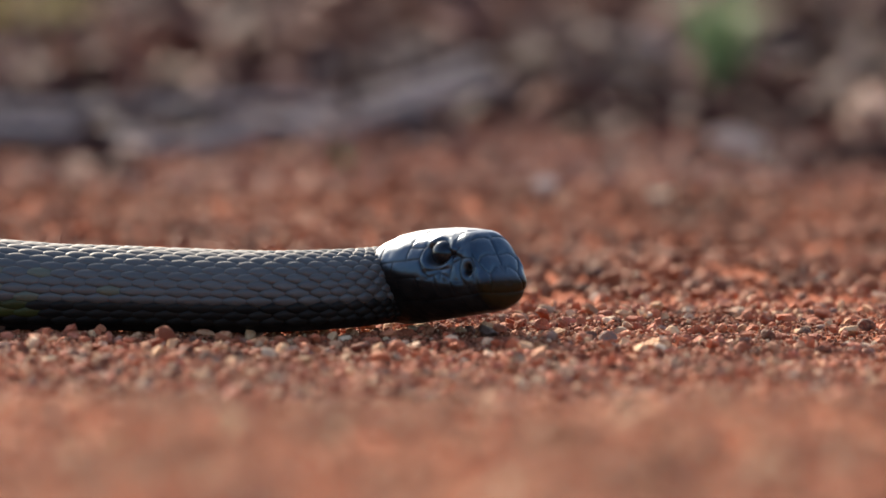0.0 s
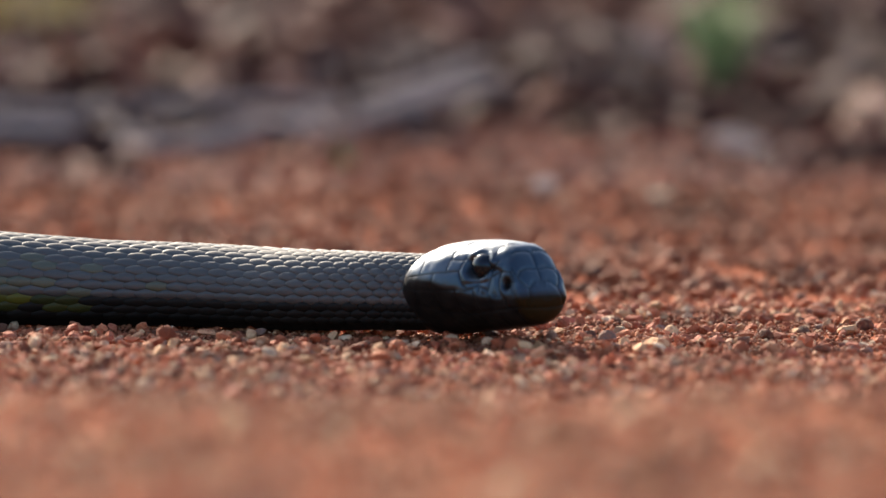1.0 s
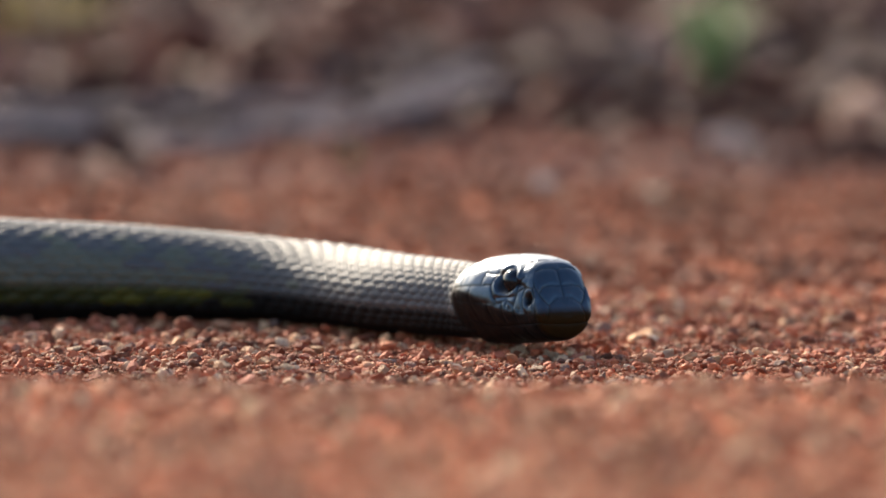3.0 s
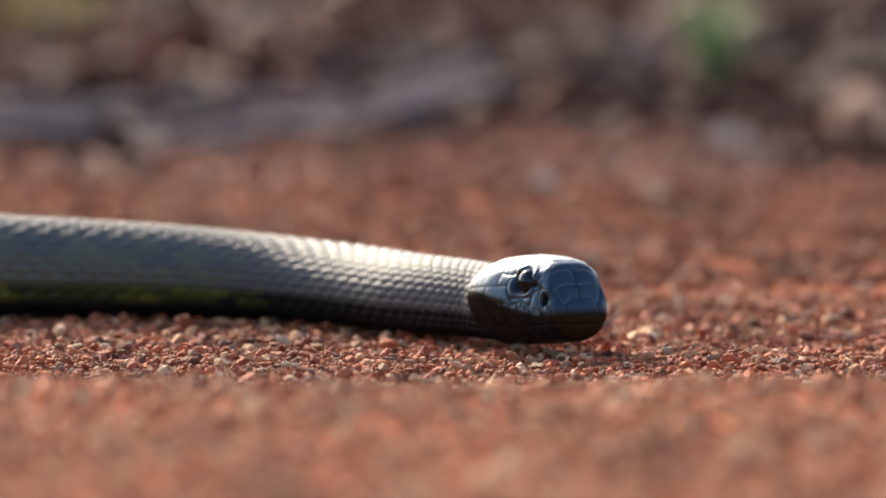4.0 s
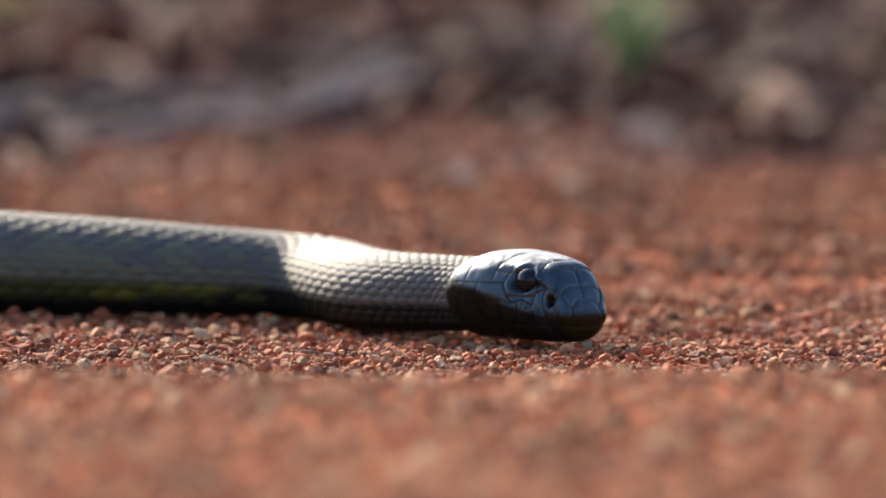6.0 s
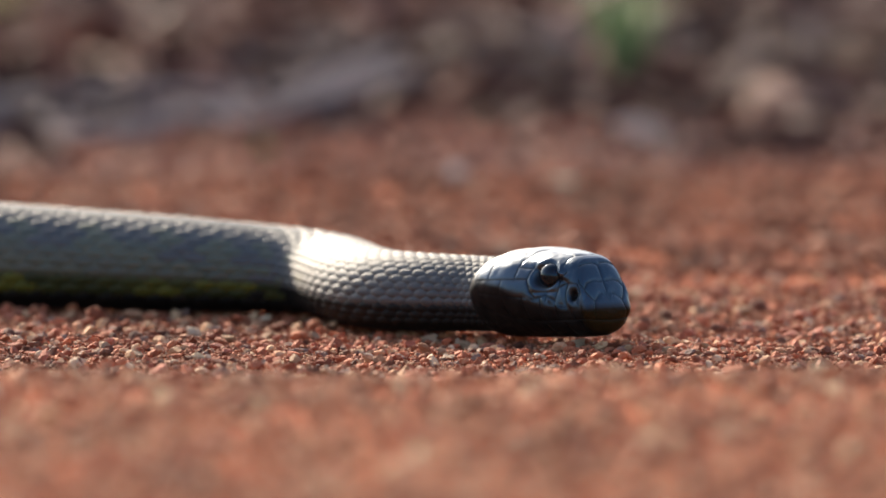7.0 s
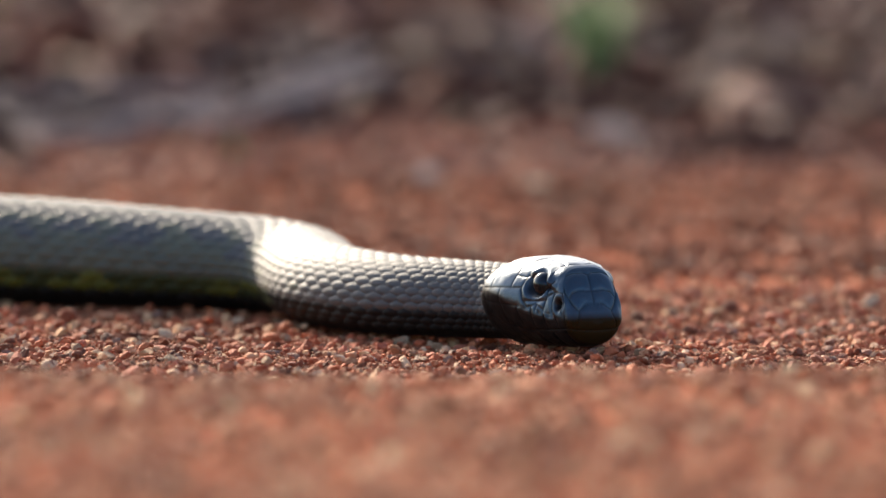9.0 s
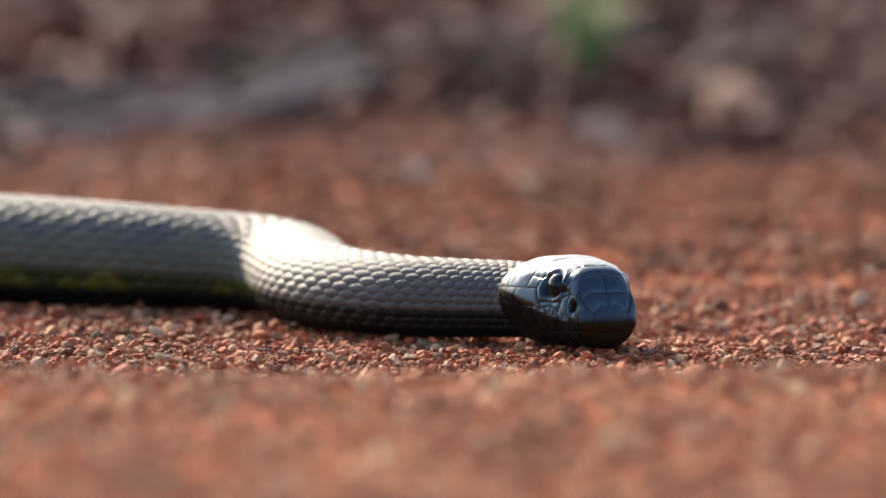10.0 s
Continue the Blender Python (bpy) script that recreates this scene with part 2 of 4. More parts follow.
M_TWIG = plant_look("grey_wood", [(0.0, (0.22, 0.175, 0.165)), (1.0, (0.31, 0.25, 0.235))], 150, 0.85)
M_GREYLEAF = plant_look("grey_leaf", [(0.0, (0.072, 0.041, 0.038)), (0.5, (0.104, 0.064, 0.061)), (1.0, (0.144, 0.093, 0.089))], 120)
M_PALELEAF = plant_look("bleached_leaf", [(0.0, (0.195, 0.129, 0.099)), (0.5, (0.265, 0.186, 0.148)), (1.0, (0.335, 0.247, 0.205))], 120)
M_SHADE_WOOD = plant_look("shade_black_wood", [(0.0, (0.030, 0.022, 0.024)), (1.0, (0.060, 0.042, 0.042))], 150, 0.9)


# ---------------------------------------------------------------- mesh helpers
def mesh_of(name, verts, faces, mat, smooth=True):
    me = bpy.data.meshes.new(name)
    me.from_pydata([tuple(v) for v in verts], [], [tuple(f) for f in faces])
    me.materials.append(mat)
    if smooth:
        me.polygons.foreach_set("use_smooth", [True] * len(me.polygons))
    me.update()
    return me


def part(name, data, parent=None, label="", kind=""):
    ob = new(name, data)
    ob.parent = parent
    return tagged(ob, label=label, kind=kind)


def sm(a, b, v):
    u = min(1.0, max(0.0, (v - a) / (b - a)))
    return u * u * (3 - 2 * u)


def ground_z(x, y):
    """Height of the soil: a flat track, a swell before it and a low bank behind it."""
    n = noise.noise((x * 14, y * 14, 0.3)) * 0.0016 + noise.noise((x * 55, y * 55, 4.1)) * 0.0011
    n += sm(0.14, 0.3, y) * (noise.noise((x * 8, y * 15, 7.7)) * 0.0045 + noise.noise((x * 25, y * 40, 2.7)) * 0.0016)
    front = 1 - sm(-0.35, -0.24, y + 0.03 * noise.noise((x * 9, 1.7, 0.2)))
    back = sm(0.70, 1.35, y)
    big = noise.noise((x * 6, y * 6, 9.2))
    return n + front * (0.0140 + 0.0018 * big) + back * (0.030 + 0.010 * big) * (1 if y < 3 else 1 / (1 + (y - 3) * 0.2)) - 0.0012


def icosphere(sub):
    bm = bmesh.new()
    bmesh.ops.create_icosphere(bm, subdivisions=sub, radius=1.0)
    v = np.array([p.co[:] for p in bm.verts])
    f = np.array([[q.index for q in p.verts] for p in bm.faces])
    bm.free()
    return v, f


def stone_shape(sub, seed):
    """An angular pebble of unit size: a ball cut by a few random planes."""
    rng = np.random.RandomState(seed)
    v, f = icosphere(sub)
    lump = rng.normal(size=(5, 3)) * 1.6
    v = v * (1 + 0.09 * np.sin(v @ lump.T + rng.uniform(0, 6, 5)).sum(1, keepdims=True) / 2)
    for _ in range({1: 3, 2: 9, 3: 13}[sub]):
        n = rng.normal(size=3)
        n /= np.linalg.norm(n)
        d = rng.uniform(0.30, 0.66)
        over = np.maximum(v @ n - d, 0)
        v = v - over[:, None] * n * rng.uniform(0.85, 1.0)
    v = v * rng.uniform(0.93, 1.04, (len(v), 1))
    return v, f


SHAPES_FINE = [stone_shape(2, 100 + i) for i in range(24)]
SHAPES_BEST = [stone_shape(3, 400 + i) for i in range(16)]
SHAPES_MID = [stone_shape(1, 200 + i) for i in range(14)]


def euler_rows(a, b, c):
    ca, sa, cb, sb, cc, sc = np.cos(a), np.sin(a), np.cos(b), np.sin(b), np.cos(c), np.sin(c)
    return np.array([[cb * cc, sa * sb * cc - ca * sc, ca * sb * cc + sa * sc],
                     [cb * sc, sa * sb * sc + ca * cc, ca * sb * sc - sa * cc], [-sb, sa * cb, ca * cb]])


def scatter(rng, places, shapes, sizes, sink=0.25):
    """Pebbles joined into arrays of verts and faces."""
    vs, fs, k = [], [], 0
    for (x, y), s in zip(places, sizes):
        v, f = shapes[rng.randint(len(shapes))]
        rot = euler_rows(*(rng.uniform(-0.5, 0.5, 2)), rng.uniform(0, 6.3))
        q = (v * (np.array([1, rng.uniform(0.65, 1), rng.uniform(0.5, 0.85)]) * s)) @ rot.T
        q = q + np.array([x, y, ground_z(x, y) + s * (0.55 - sink * rng.uniform(0.5, 2.4))])
        vs.append(q)
        fs.append(f + k)
        k += len(v)
    return np.concatenate(vs), np.concatenate(fs)


def fast_mesh(name, v, f, mat, smooth=False):
    me = bpy.data.meshes.new(name)
    me.vertices.add(len(v))
    me.vertices.foreach_set("co", v.astype(np.float32).ravel())
    n = f.shape[1]
    me.loops.add(f.size)
    me.loops.foreach_set("vertex_index", f.astype(np.int32).ravel())
    me.polygons.add(len(f))
    me.polygons.foreach_set("loop_start", np.arange(0, f.size, n, dtype=np.int32))
    me.polygons.foreach_set("use_smooth", np.full(len(f), smooth))
    me.materials.append(mat)
    me.update(calc_edges=True)
    return me


# ---------------------------------------------------------------- ground
def spread(lo, hi, step, far, growth=1.6):
    mid = list(np.arange(lo, hi + step / 2, step))
    out, d = [], step
    at = hi
    while at < far:
        d *= growth
        at += d
        out.append(at)
    out2, d, at = [], step, lo
    while at > -far:
        d *= growth
        at -= d
        out2.append(at)
    return out2[::-1] + mid + out


def make_ground():
    xs, ys = spread(-0.32, 0.36, 0.008, 400), spread(-1.3, 1.9, 0.008, 400)
    verts = [(x, y, ground_z(x, y) - 0.0006) for y in ys for x in xs]
    w = len(xs)
    faces = [(j * w + i, j * w + i + 1, (j + 1) * w + i + 1, (j + 1) * w + i) for j in range(len(ys) - 1) for i in range(w - 1)]
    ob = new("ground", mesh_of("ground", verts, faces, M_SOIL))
    return tagged(ob, "red-brown lateritic soil track strewn with pea gravel", "ground", kind="structure")


ground = make_ground()

# gravel field: metres of x (the wedge that the lens sees), y, count per square metre, size range
def field(rng, y0, y1, per_m2, lo, hi, power=2.0):
    pts, sizes = [], []
    n = int(per_m2 * (y1 - y0) * 0.42)
    for _ in range(n):
        x, y = rng.uniform(-0.20, 0.22), rng.uniform(y0, y1)
        d = y + 2.69
        if -0.0437 * d - 0.02 < x < 0.0565 * d + 0.02:
            pts.append((x, y))
            sizes.append(lo + (hi - lo) * rng.uniform() ** power)
    return pts, sizes


def make_gravel():
    rng = np.random.RandomState(7)
    # the 300 pebbles round the animal's way are pieces of their own
    n = 0
    meshes = []
    for i, (v, f) in enumerate(SHAPES_BEST):
        flat = v * np.array([1, 0.8, 0.62])
        meshes.append(fast_mesh("stone", flat, f, M_STONE))
    while n < 285:
        x, y = rng.uniform(-0.10, 0.10), rng.uniform(-0.15, 0.0)
        s = 0.0009 + 0.0027 * rng.uniform() ** 2.8
        ob = part("stone", meshes[rng.randint(len(meshes))], ground)
        ob.matrix_basis = pose(x, y, ground_z(x, y) + s * 0.28, rng.uniform(-25, 25), rng.uniform(-25, 25), rng.uniform(0, 360)) @ Matrix.Scale(s, 4)
        n += 1
    for name, (y0, y1, per, lo, hi, power), shapes in (
            ("near", (-0.165, -0.055, 5000, 0.0019, 0.0038, 2.0), SHAPES_BEST),
            ("near", (-0.165, -0.055, 75000, 0.0008, 0.0026, 2.4), SHAPES_FINE),
            ("focus", (-0.26, -0.165, 60000, 0.0006, 0.0034, 3.2), SHAPES_FINE),
            ("focus", (-0.055, 0.16, 60000, 0.0006, 0.0036, 3.2), SHAPES_FINE),
            ("grit", (-0.24, 0.13, 380000, 0.0004, 0.0011, 1.6), SHAPES_MID),
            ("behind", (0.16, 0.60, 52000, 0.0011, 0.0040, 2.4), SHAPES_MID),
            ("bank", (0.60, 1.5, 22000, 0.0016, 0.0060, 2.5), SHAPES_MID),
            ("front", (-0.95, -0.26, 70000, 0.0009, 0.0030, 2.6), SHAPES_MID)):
        pts, sizes = field(rng, y0, y1, per, lo, hi, power)
        v, f = scatter(rng, pts, shapes, sizes)
        part("gravel", fast_mesh("gravel", v, f, {"grit": M_GRIT, "behind": M_FAR, "bank": M_BANK, "front": M_FRONT}.get(name, M_GRAVEL)), ground, "loose red, orange and cream laterite gravel", kind="stuff")


def make_outer_gravel():
    """Looser pebbles on the track to both sides."""
    rng = np.random.RandomState(19)
    pts, sizes = [], []
    while len(pts) < 5500:
        x, y = rng.normal(0, 0.34), rng.uniform(-1.0, 0.85)
        d = y + 2.69
        if not -0.0437 * d - 0.015 < x < 0.0565 * d + 0.015:
            pts.append((x, y))
            sizes.append(0.0014 + 0.0042 * rng.uniform() ** 2)
    v, f = scatter(rng, pts, SHAPES_MID, sizes)
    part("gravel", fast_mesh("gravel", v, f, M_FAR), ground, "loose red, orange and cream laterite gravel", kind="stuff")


# single stones that stand out on the track: x, y, size, squash, material
SINGLE = [(-0.0715, -0.004, 0.0036, 0.85, M_STONE), (0.0541, 0.2126, 0.0026, 0.8, M_PALE), (0.0114, 0.0125, 0.0040, 0.6, M_DARKSTONE),
          (0.0189, -0.064, 0.0027, 0.9, M_PALE), (0.0265, -0.071, 0.0024, 0.95, M_PALE), (0.0572, -0.088, 0.0030, 0.8, M_PALE),
          (-0.0409, -0.140, 0.0030, 0.7, M_PALE), (0.0406, -0.040, 0.0050, 0.35, M_STONE), (0.0394, 0.086, 0.0042, 0.6, M_STONE),
          (0.0271, 0.090, 0.0038, 0.5, M_PALE), (0.0469, 0.026, 0.0038, 0.6, M_PALE), (-0.0993, -0.072, 0.0036, 0.3, M_PALE),
          (-0.0640, -0.002, 0.0032, 0.5, M_DARKSTONE), (-0.012, -0.055, 0.0026, 0.8, M_STONE)]


def make_single_stones():
    rng = np.random.RandomState(5)
    for i, (x, y, s, squash, mat) in enumerate(SINGLE):
        v, f = stone_shape(2, 300 + i)
        me = fast_mesh("stone", v * np.array([1, 0.85, squash]), f, mat)
        ob = part("stone", me, ground)
        ob.matrix_basis = pose(x, y, ground_z(x, y) + s * squash * 0.55, 8, 6, rng.uniform(0, 360)) @ Matrix.Scale(s, 4)


# ---------------------------------------------------------------- background bank
def rock(x, y, s, squash, mat, seed, label):
    v, f = stone_shape(3, seed)
    ob = new("rock", fast_mesh("rock", v * np.array([s, s * 0.8, s * squash]), f, mat, True))
    ob.matrix_basis = pose(x, y, ground_z(x, y) + s * squash * 0.55, 0, 0, seed * 37 % 360)
    return tagged(ob, label, "rock")


def twig(points, r, mat, label, name="twig"):
    """A tapering stick along a few points, with knots."""
    pts = [Vector(p) for p in points]
    verts, faces, n = [], [], 10
    fine = []
    for i in range(len(pts) - 1):
        for k in range(6):
            fine.append(pts[i].lerp(pts[i + 1], k / 6))
    fine.append(pts[-1])
    for i, p in enumerate(fine):
        d = (fine[min(i + 1, len(fine) - 1)] - fine[max(i - 1, 0)]).normalized()
        side = d.cross(Vector((0, 0, 1))).normalized()
        up = side.cross(d)
        rr = r * (1 - 0.5 * i / len(fine)) * (1 + 0.18 * noise.noise(p * 60))
        p = p + side * noise.noise(p * 30) * r * 0.8
        for k in range(n):
            a = 2 * math.pi * k / n
            verts.append(p + (side * math.cos(a) + up * math.sin(a)) * rr)
    for i in range(len(fine) - 1):
        for k in range(n):
            faces.append((i * n + k, i * n + (k + 1) % n, (i + 1) * n + (k + 1) % n, (i + 1) * n + k))
    faces += [tuple(range(n))[::-1], tuple(range((len(fine) - 1) * n, len(fine) * n))]
    return tagged(new(name, mesh_of(name, verts, faces, mat)), label, name.replace("_", " "))


def leaf_arrays(x, y, z, length, width, turn, lean, curl):
    """One curled dry leaf with a little thickness."""
    n, m = 7, 4
    top = []
    for i in range(n):
        u = i / (n - 1)
        w = width * math.sin(math.pi * min(0.97, 0.06 + 0.9 * u)) ** 0.8
        for j in range(m):
            v = j / (m - 1) * 2 - 1
            top.append(((u - 0.5) * length, v * w / 2, curl * length * ((2 * u - 1) ** 2 - 0.5) + curl * width * v * v))
    q = np.array(top)
    q = np.concatenate([q, q - np.array([0, 0, 0.0005])])
    q = q @ euler_rows(lean[0], lean[1], turn).T + np.array([x, y, z])
    f = []
    k = n * m
    for i in range(n - 1):
        for j in range(m - 1):
            a = i * m + j
            f.append((a, a + 1, a + m + 1, a + m))
            f.append((a + k, a + m + k, a + m + 1 + k, a + 1 + k))
    return q, np.array(f)


def leaf_litter(name, rng, count, x0, x1, y0, y1, size, mat, label, heap=0.0):
    qs, fs, k = [], [], 0
    for _ in range(count):
        x, y = rng.uniform(x0, x1), rng.uniform(y0, y1)
        s = rng.uniform(*size)
        cx, cy = (x - (x0 + x1) / 2) / (x1 - x0) * 2, (y - (y0 + y1) / 2) / (y1 - y0) * 2
        h = heap * max(0, 1 - cx * cx - cy * cy) * rng.uniform(0, 1)
        q, f = leaf_arrays(x, y, ground_z(x, y) + s * 0.15 + h, s, s * rng.uniform(0.3, 0.5), rng.uniform(0, 6.3),
                           rng.uniform(-0.6, 0.6, 2), rng.uniform(-0.2, 0.25))
        qs.append(q)
        fs.append(f + k)
        k += len(q)
    return tagged(new(name, fast_mesh(name, np.concatenate(qs), np.concatenate(fs), mat, True)), label, "leaf litter", kind="stuff")


def grass(x, y, count, height, spread_r, mat, seed, label):
    rng = np.random.RandomState(seed)
    tuft = tagged(new("grass_tuft"), label, "grass")
    tuft.location = (x, y, ground_z(x, y))
    for _ in range(count):
        a, r = rng.uniform(0, 6.3), spread_r * rng.uniform() ** 0.5
        bx, by = r * math.cos(a), r * math.sin(a)
        h, lean = height * rng.uniform(0.5, 1.1), rng.uniform(0.1, 0.7)
        b = rng.uniform(0, 6.3)
        wid = 0.0018 * rng.uniform(0.7, 1.5)
        side = np.array([-math.sin(b), math.cos(b), 0]) * wid
        verts = []
        for i in range(6):
            u = i / 5
            c = np.array([bx + math.cos(b) * lean * h * u * u, by + math.sin(b) * lean * h * u * u, h * (u - 0.25 * lean * u * u) - 0.004])
            k = (1 - u) ** 0.6
            thick = np.array([math.cos(b), math.sin(b), 0]) * wid * 0.25
            verts += [c - side * k, c + thick * k, c + side * k, c - thick * k]
        faces = [(i * 4 + j, i * 4 + (j + 1) % 4, i * 4 + 4 + (j + 1) % 4, i * 4 + 4 + j) for i in range(5) for j in range(4)]
        part("blade", mesh_of("blade", verts, faces, mat), tuft)
    return tuft


def make_background():
    rng = np.random.RandomState(11)
    g = ground_z
    # pale rocks and curled leaf on the near edge of the bank
    rock(0.0985, 0.790, 0.0215, 0.50, M_ROCK, 21, "pale tan weathered rock half sunk in the bank")
    rock(0.1470, 0.825, 0.0330, 0.50, M_DUNROCK, 22, "larger pale tan rock on the edge of the bank")
    # dark stone stands in for the shaded hollow under the larger rock
    rock(0.1500, 0.775, 0.0150, 0.60, M_DARKSTONE, 27, "dark grey stone put in for the shade before the pale rock")
    rock(0.0317, 0.5514, 0.0075, 0.5, M_TWIG, 23, "small grey stone lying on the gravel")
    rock(0.0670, 0.5234, 0.0065, 0.6, M_PALE, 24, "small cream stone lying on the gravel")
    rock(0.036, 0.89, 0.012, 0.8, M_REDROCK, 25, "red-brown laterite rock at the foot of the bank")
    # weathered grey litter and broken sticks
    leaf_litter("leaf_litter", rng, 210, -0.24, -0.045, 0.79, 0.87, (0.012, 0.026), M_GREYLEAF, "weathered grey leaf litter at the foot of the bank", 0.009)
    leaf_litter("leaf_litter", rng, 60, -0.045, 0.00, 0.80, 0.90, (0.012, 0.024), M_GREYLEAF, "weathered grey leaf litter at the foot of the bank", 0.008)
    leaf_litter("leaf_litter", rng, 45, -0.008, 0.022, 0.90, 1.00, (0.012, 0.026), M_GREYLEAF, "weathered grey leaf litter on the bank", 0.010)
    leaf_litter("leaf_litter", rng, 60, -0.045, 0.0, 0.95, 1.05, (0.012, 0.028), M_GREYLEAF, "weathered grey leaf litter on the bank", 0.010)
    rock(-0.012, 0.905, 0.012, 0.7, M_GREYROCK, 42, "grey weathered stone lying in the litter")
    twig([(-0.22, 0.82, g(-0.22, 0.82) + 0.006), (-0.15, 0.80, g(-0.15, 0.80) + 0.007), (-0.115, 0.81, g(-0.115, 0.81) + 0.006), (-0.095, 0.80, g(-0.095, 0.80) + 0.004)],
         0.0058, M_TWIG, "thick bleached grey broken branch at the foot of the bank", "fallen_branch")
    twig([(-0.088, 0.79, g(-0.088, 0.79) + 0.003), (-0.058, 0.80, g(-0.058, 0.80) + 0.006), (-0.03, 0.79, g(-0.03, 0.79) + 0.004)],
         0.0046, M_TWIG, "short bleached grey broken branch at the foot of the bank", "fallen_branch")
    twig([(-0.03, 0.80, g(-0.03, 0.80) + 0.006), (0.002, 0.84, g(0.002, 0.84) + 0.012), (0.018, 0.88, g(0.018, 0.88) + 0.015)],
         0.0036, M_TWIG, "bleached grey stick propped on the litter", "dead_stick")
    rock(0.048, 1.02, 0.013, 0.7, M_GREYROCK, 44, "grey weathered stone lying in the litter")
    twig([(-0.03, 0.86, g(-0.03, 0.86) + 0.008), (-0.005, 0.90, g(-0.005, 0.90) + 0.013), (0.014, 0.97, g(0.014, 0.97) + 0.012)],
         0.0034, M_TWIG, "bleached grey dead stick lying on the litter", "dead_stick")
    twig([(-0.19, 0.83, g(-0.19, 0.83) + 0.008), (-0.15, 0.845, g(-0.15, 0.845) + 0.010), (-0.12, 0.84, g(-0.12, 0.84) + 0.008)],
         0.004, M_TWIG, "bleached grey dead stick lying on the litter", "dead_stick")
    twig([(-0.21, 0.86, g(-0.21, 0.86) + 0.010), (-0.13, 0.835, g(-0.13, 0.835) + 0.012), (-0.06, 0.85, g(-0.06, 0.85) + 0.011), (-0.03, 0.84, g(-0.03, 0.84) + 0.009)],
         0.0032, M_TWIG, "thin bleached stick lying across the litter", "dead_stick")
    twig([(-0.10, 0.78, g(-0.10, 0.78) + 0.004), (-0.06, 0.80, g(-0.06, 0.80) + 0.006), (-0.02, 0.83, g(-0.02, 0.83) + 0.013)],
         0.0026, M_TWIG, "thin bleached stick lying across the litter", "dead_stick")
    # dark patches of shade built as black sticks and dark litter in the hollows
    twig([(0.10, 1.03, g(0.1, 1.03) + 0.006), (0.14, 1.02, g(0.14, 1.02) + 0.009), (0.18, 1.04, g(0.18, 1.04) + 0.008)], 0.006, M_SHADE_WOOD, "black stick set in the litter for the dark of a hollow", "charred_stick")
    twig([(0.028, 1.05, g(0.028, 1.05) + 0.006), (0.048, 1.045, g(0.048, 1.045) + 0.007)], 0.007, M_SHADE_WOOD, "black stick set in the litter for the dark of a hollow", "charred_stick")
    leaf_litter("leaf_litter", rng, 90, 0.035, 0.10, 0.85, 0.93, (0.012, 0.022), M_DARKLEAF, "dark brown leaf litter with the bank's shade in its colour", 0.008)
    leaf_litter("leaf_litter", rng, 150, 0.080, 0.20, 0.83, 0.93, (0.012, 0.022), M_DARKLEAF, "dark brown leaf litter with the bank's shade in its colour", 0.006)
    leaf_litter("leaf_litter", rng, 120, -0.16, -0.07, 0.88, 1.0, (0.012, 0.024), M_DARKLEAF, "dark brown leaf litter with the bank's shade in its colour", 0.008)
    leaf_litter("leaf_litter", rng, 30, 0.0, 0.03, 0.85, 0.92, (0.010, 0.02), M_DARKLEAF, "dark brown leaf litter with the bank's shade in its colour", 0.004)
    leaf_litter("leaf_litter", rng, 60, 0.12, 0.165, 0.74, 0.80, (0.010, 0.018), M_DARKLEAF, "dark brown leaf litter with the bank's shade in its colour", 0.003)
    leaf_litter("leaf_litter", rng, 130, 0.055, 0.20, 0.70, 0.79, (0.008, 0.016), M_DARKLEAF, "dark brown leaf litter as the shade at the foot of the rocks", 0.002)
    leaf_litter("leaf_litter", rng, 25, -0.13, -0.10, 0.70, 0.75, (0.010, 0.016), M_DARKLEAF, "dark brown leaf litter with the bank's shade in its colour", 0.002)
    # pale leaf litter over the bank
    rng = np.random.RandomState(23)
    leaf_litter("leaf_litter", rng, 120, 0.02, 0.20, 1.05, 1.30, (0.018, 0.035), M_LEAF, "pale brown dry leaf litter", 0.012)
    leaf_litter("leaf_litter", rng, 110, 0.09, 0.22, 1.03, 1.30, (0.016, 0.030), M_DARKLEAF, "dark brown leaf litter with the bank's shade in its colour", 0.010)
    leaf_litter("leaf_litter", rng, 110, -0.07, 0.05, 0.97, 1.20, (0.018, 0.032), M_LEAF, "pale brown dry leaf litter", 0.010)
    leaf_litter("leaf_litter", rng, 60, -0.20, 0.0, 1.22, 1.45, (0.018, 0.03), M_DARKLEAF, "dark brown leaf litter with the bank's shade in its colour", 0.012)
    leaf_litter("leaf_litter", rng, 260, -0.26, 0.27, 0.90, 1.45, (0.014, 0.032), M_LEAF, "mixed brown dry leaf litter over the bank", 0.004)
    leaf_litter("leaf_litter", rng, 300, -0.26, 0.27, 0.86, 1.45, (0.014, 0.030), M_DARKLEAF, "dark brown leaf litter with the bank's shade in its colour over the bank", 0.004)
    leaf_litter("leaf_litter", rng, 120, -0.26, 0.27, 0.84, 1.45, (0.014, 0.030), M_GREYLEAF, "weathered grey leaf litter over the bank", 0.006)
    leaf_litter("leaf_litter", rng, 140, 0.015, 0.086, 0.95, 1.05, (0.010, 0.019), M_PALELEAF, "bleached tan dry leaf litter on the bank", 0.016)
    leaf_litter("leaf_litter", rng, 120, 0.108, 0.20, 0.95, 1.05, (0.010, 0.019), M_PALELEAF, "bleached tan dry leaf litter on the bank", 0.016)
    leaf_litter("leaf_litter", rng, 110, -0.045, 0.015, 0.95, 1.05, (0.010, 0.019), M_PALELEAF, "bleached tan dry leaf litter on the bank", 0.012)
    grass(0.0985, 0.955, 75, 0.052, 0.0055, M_GRASS, 31, "small green grass tuft growing in the litter")
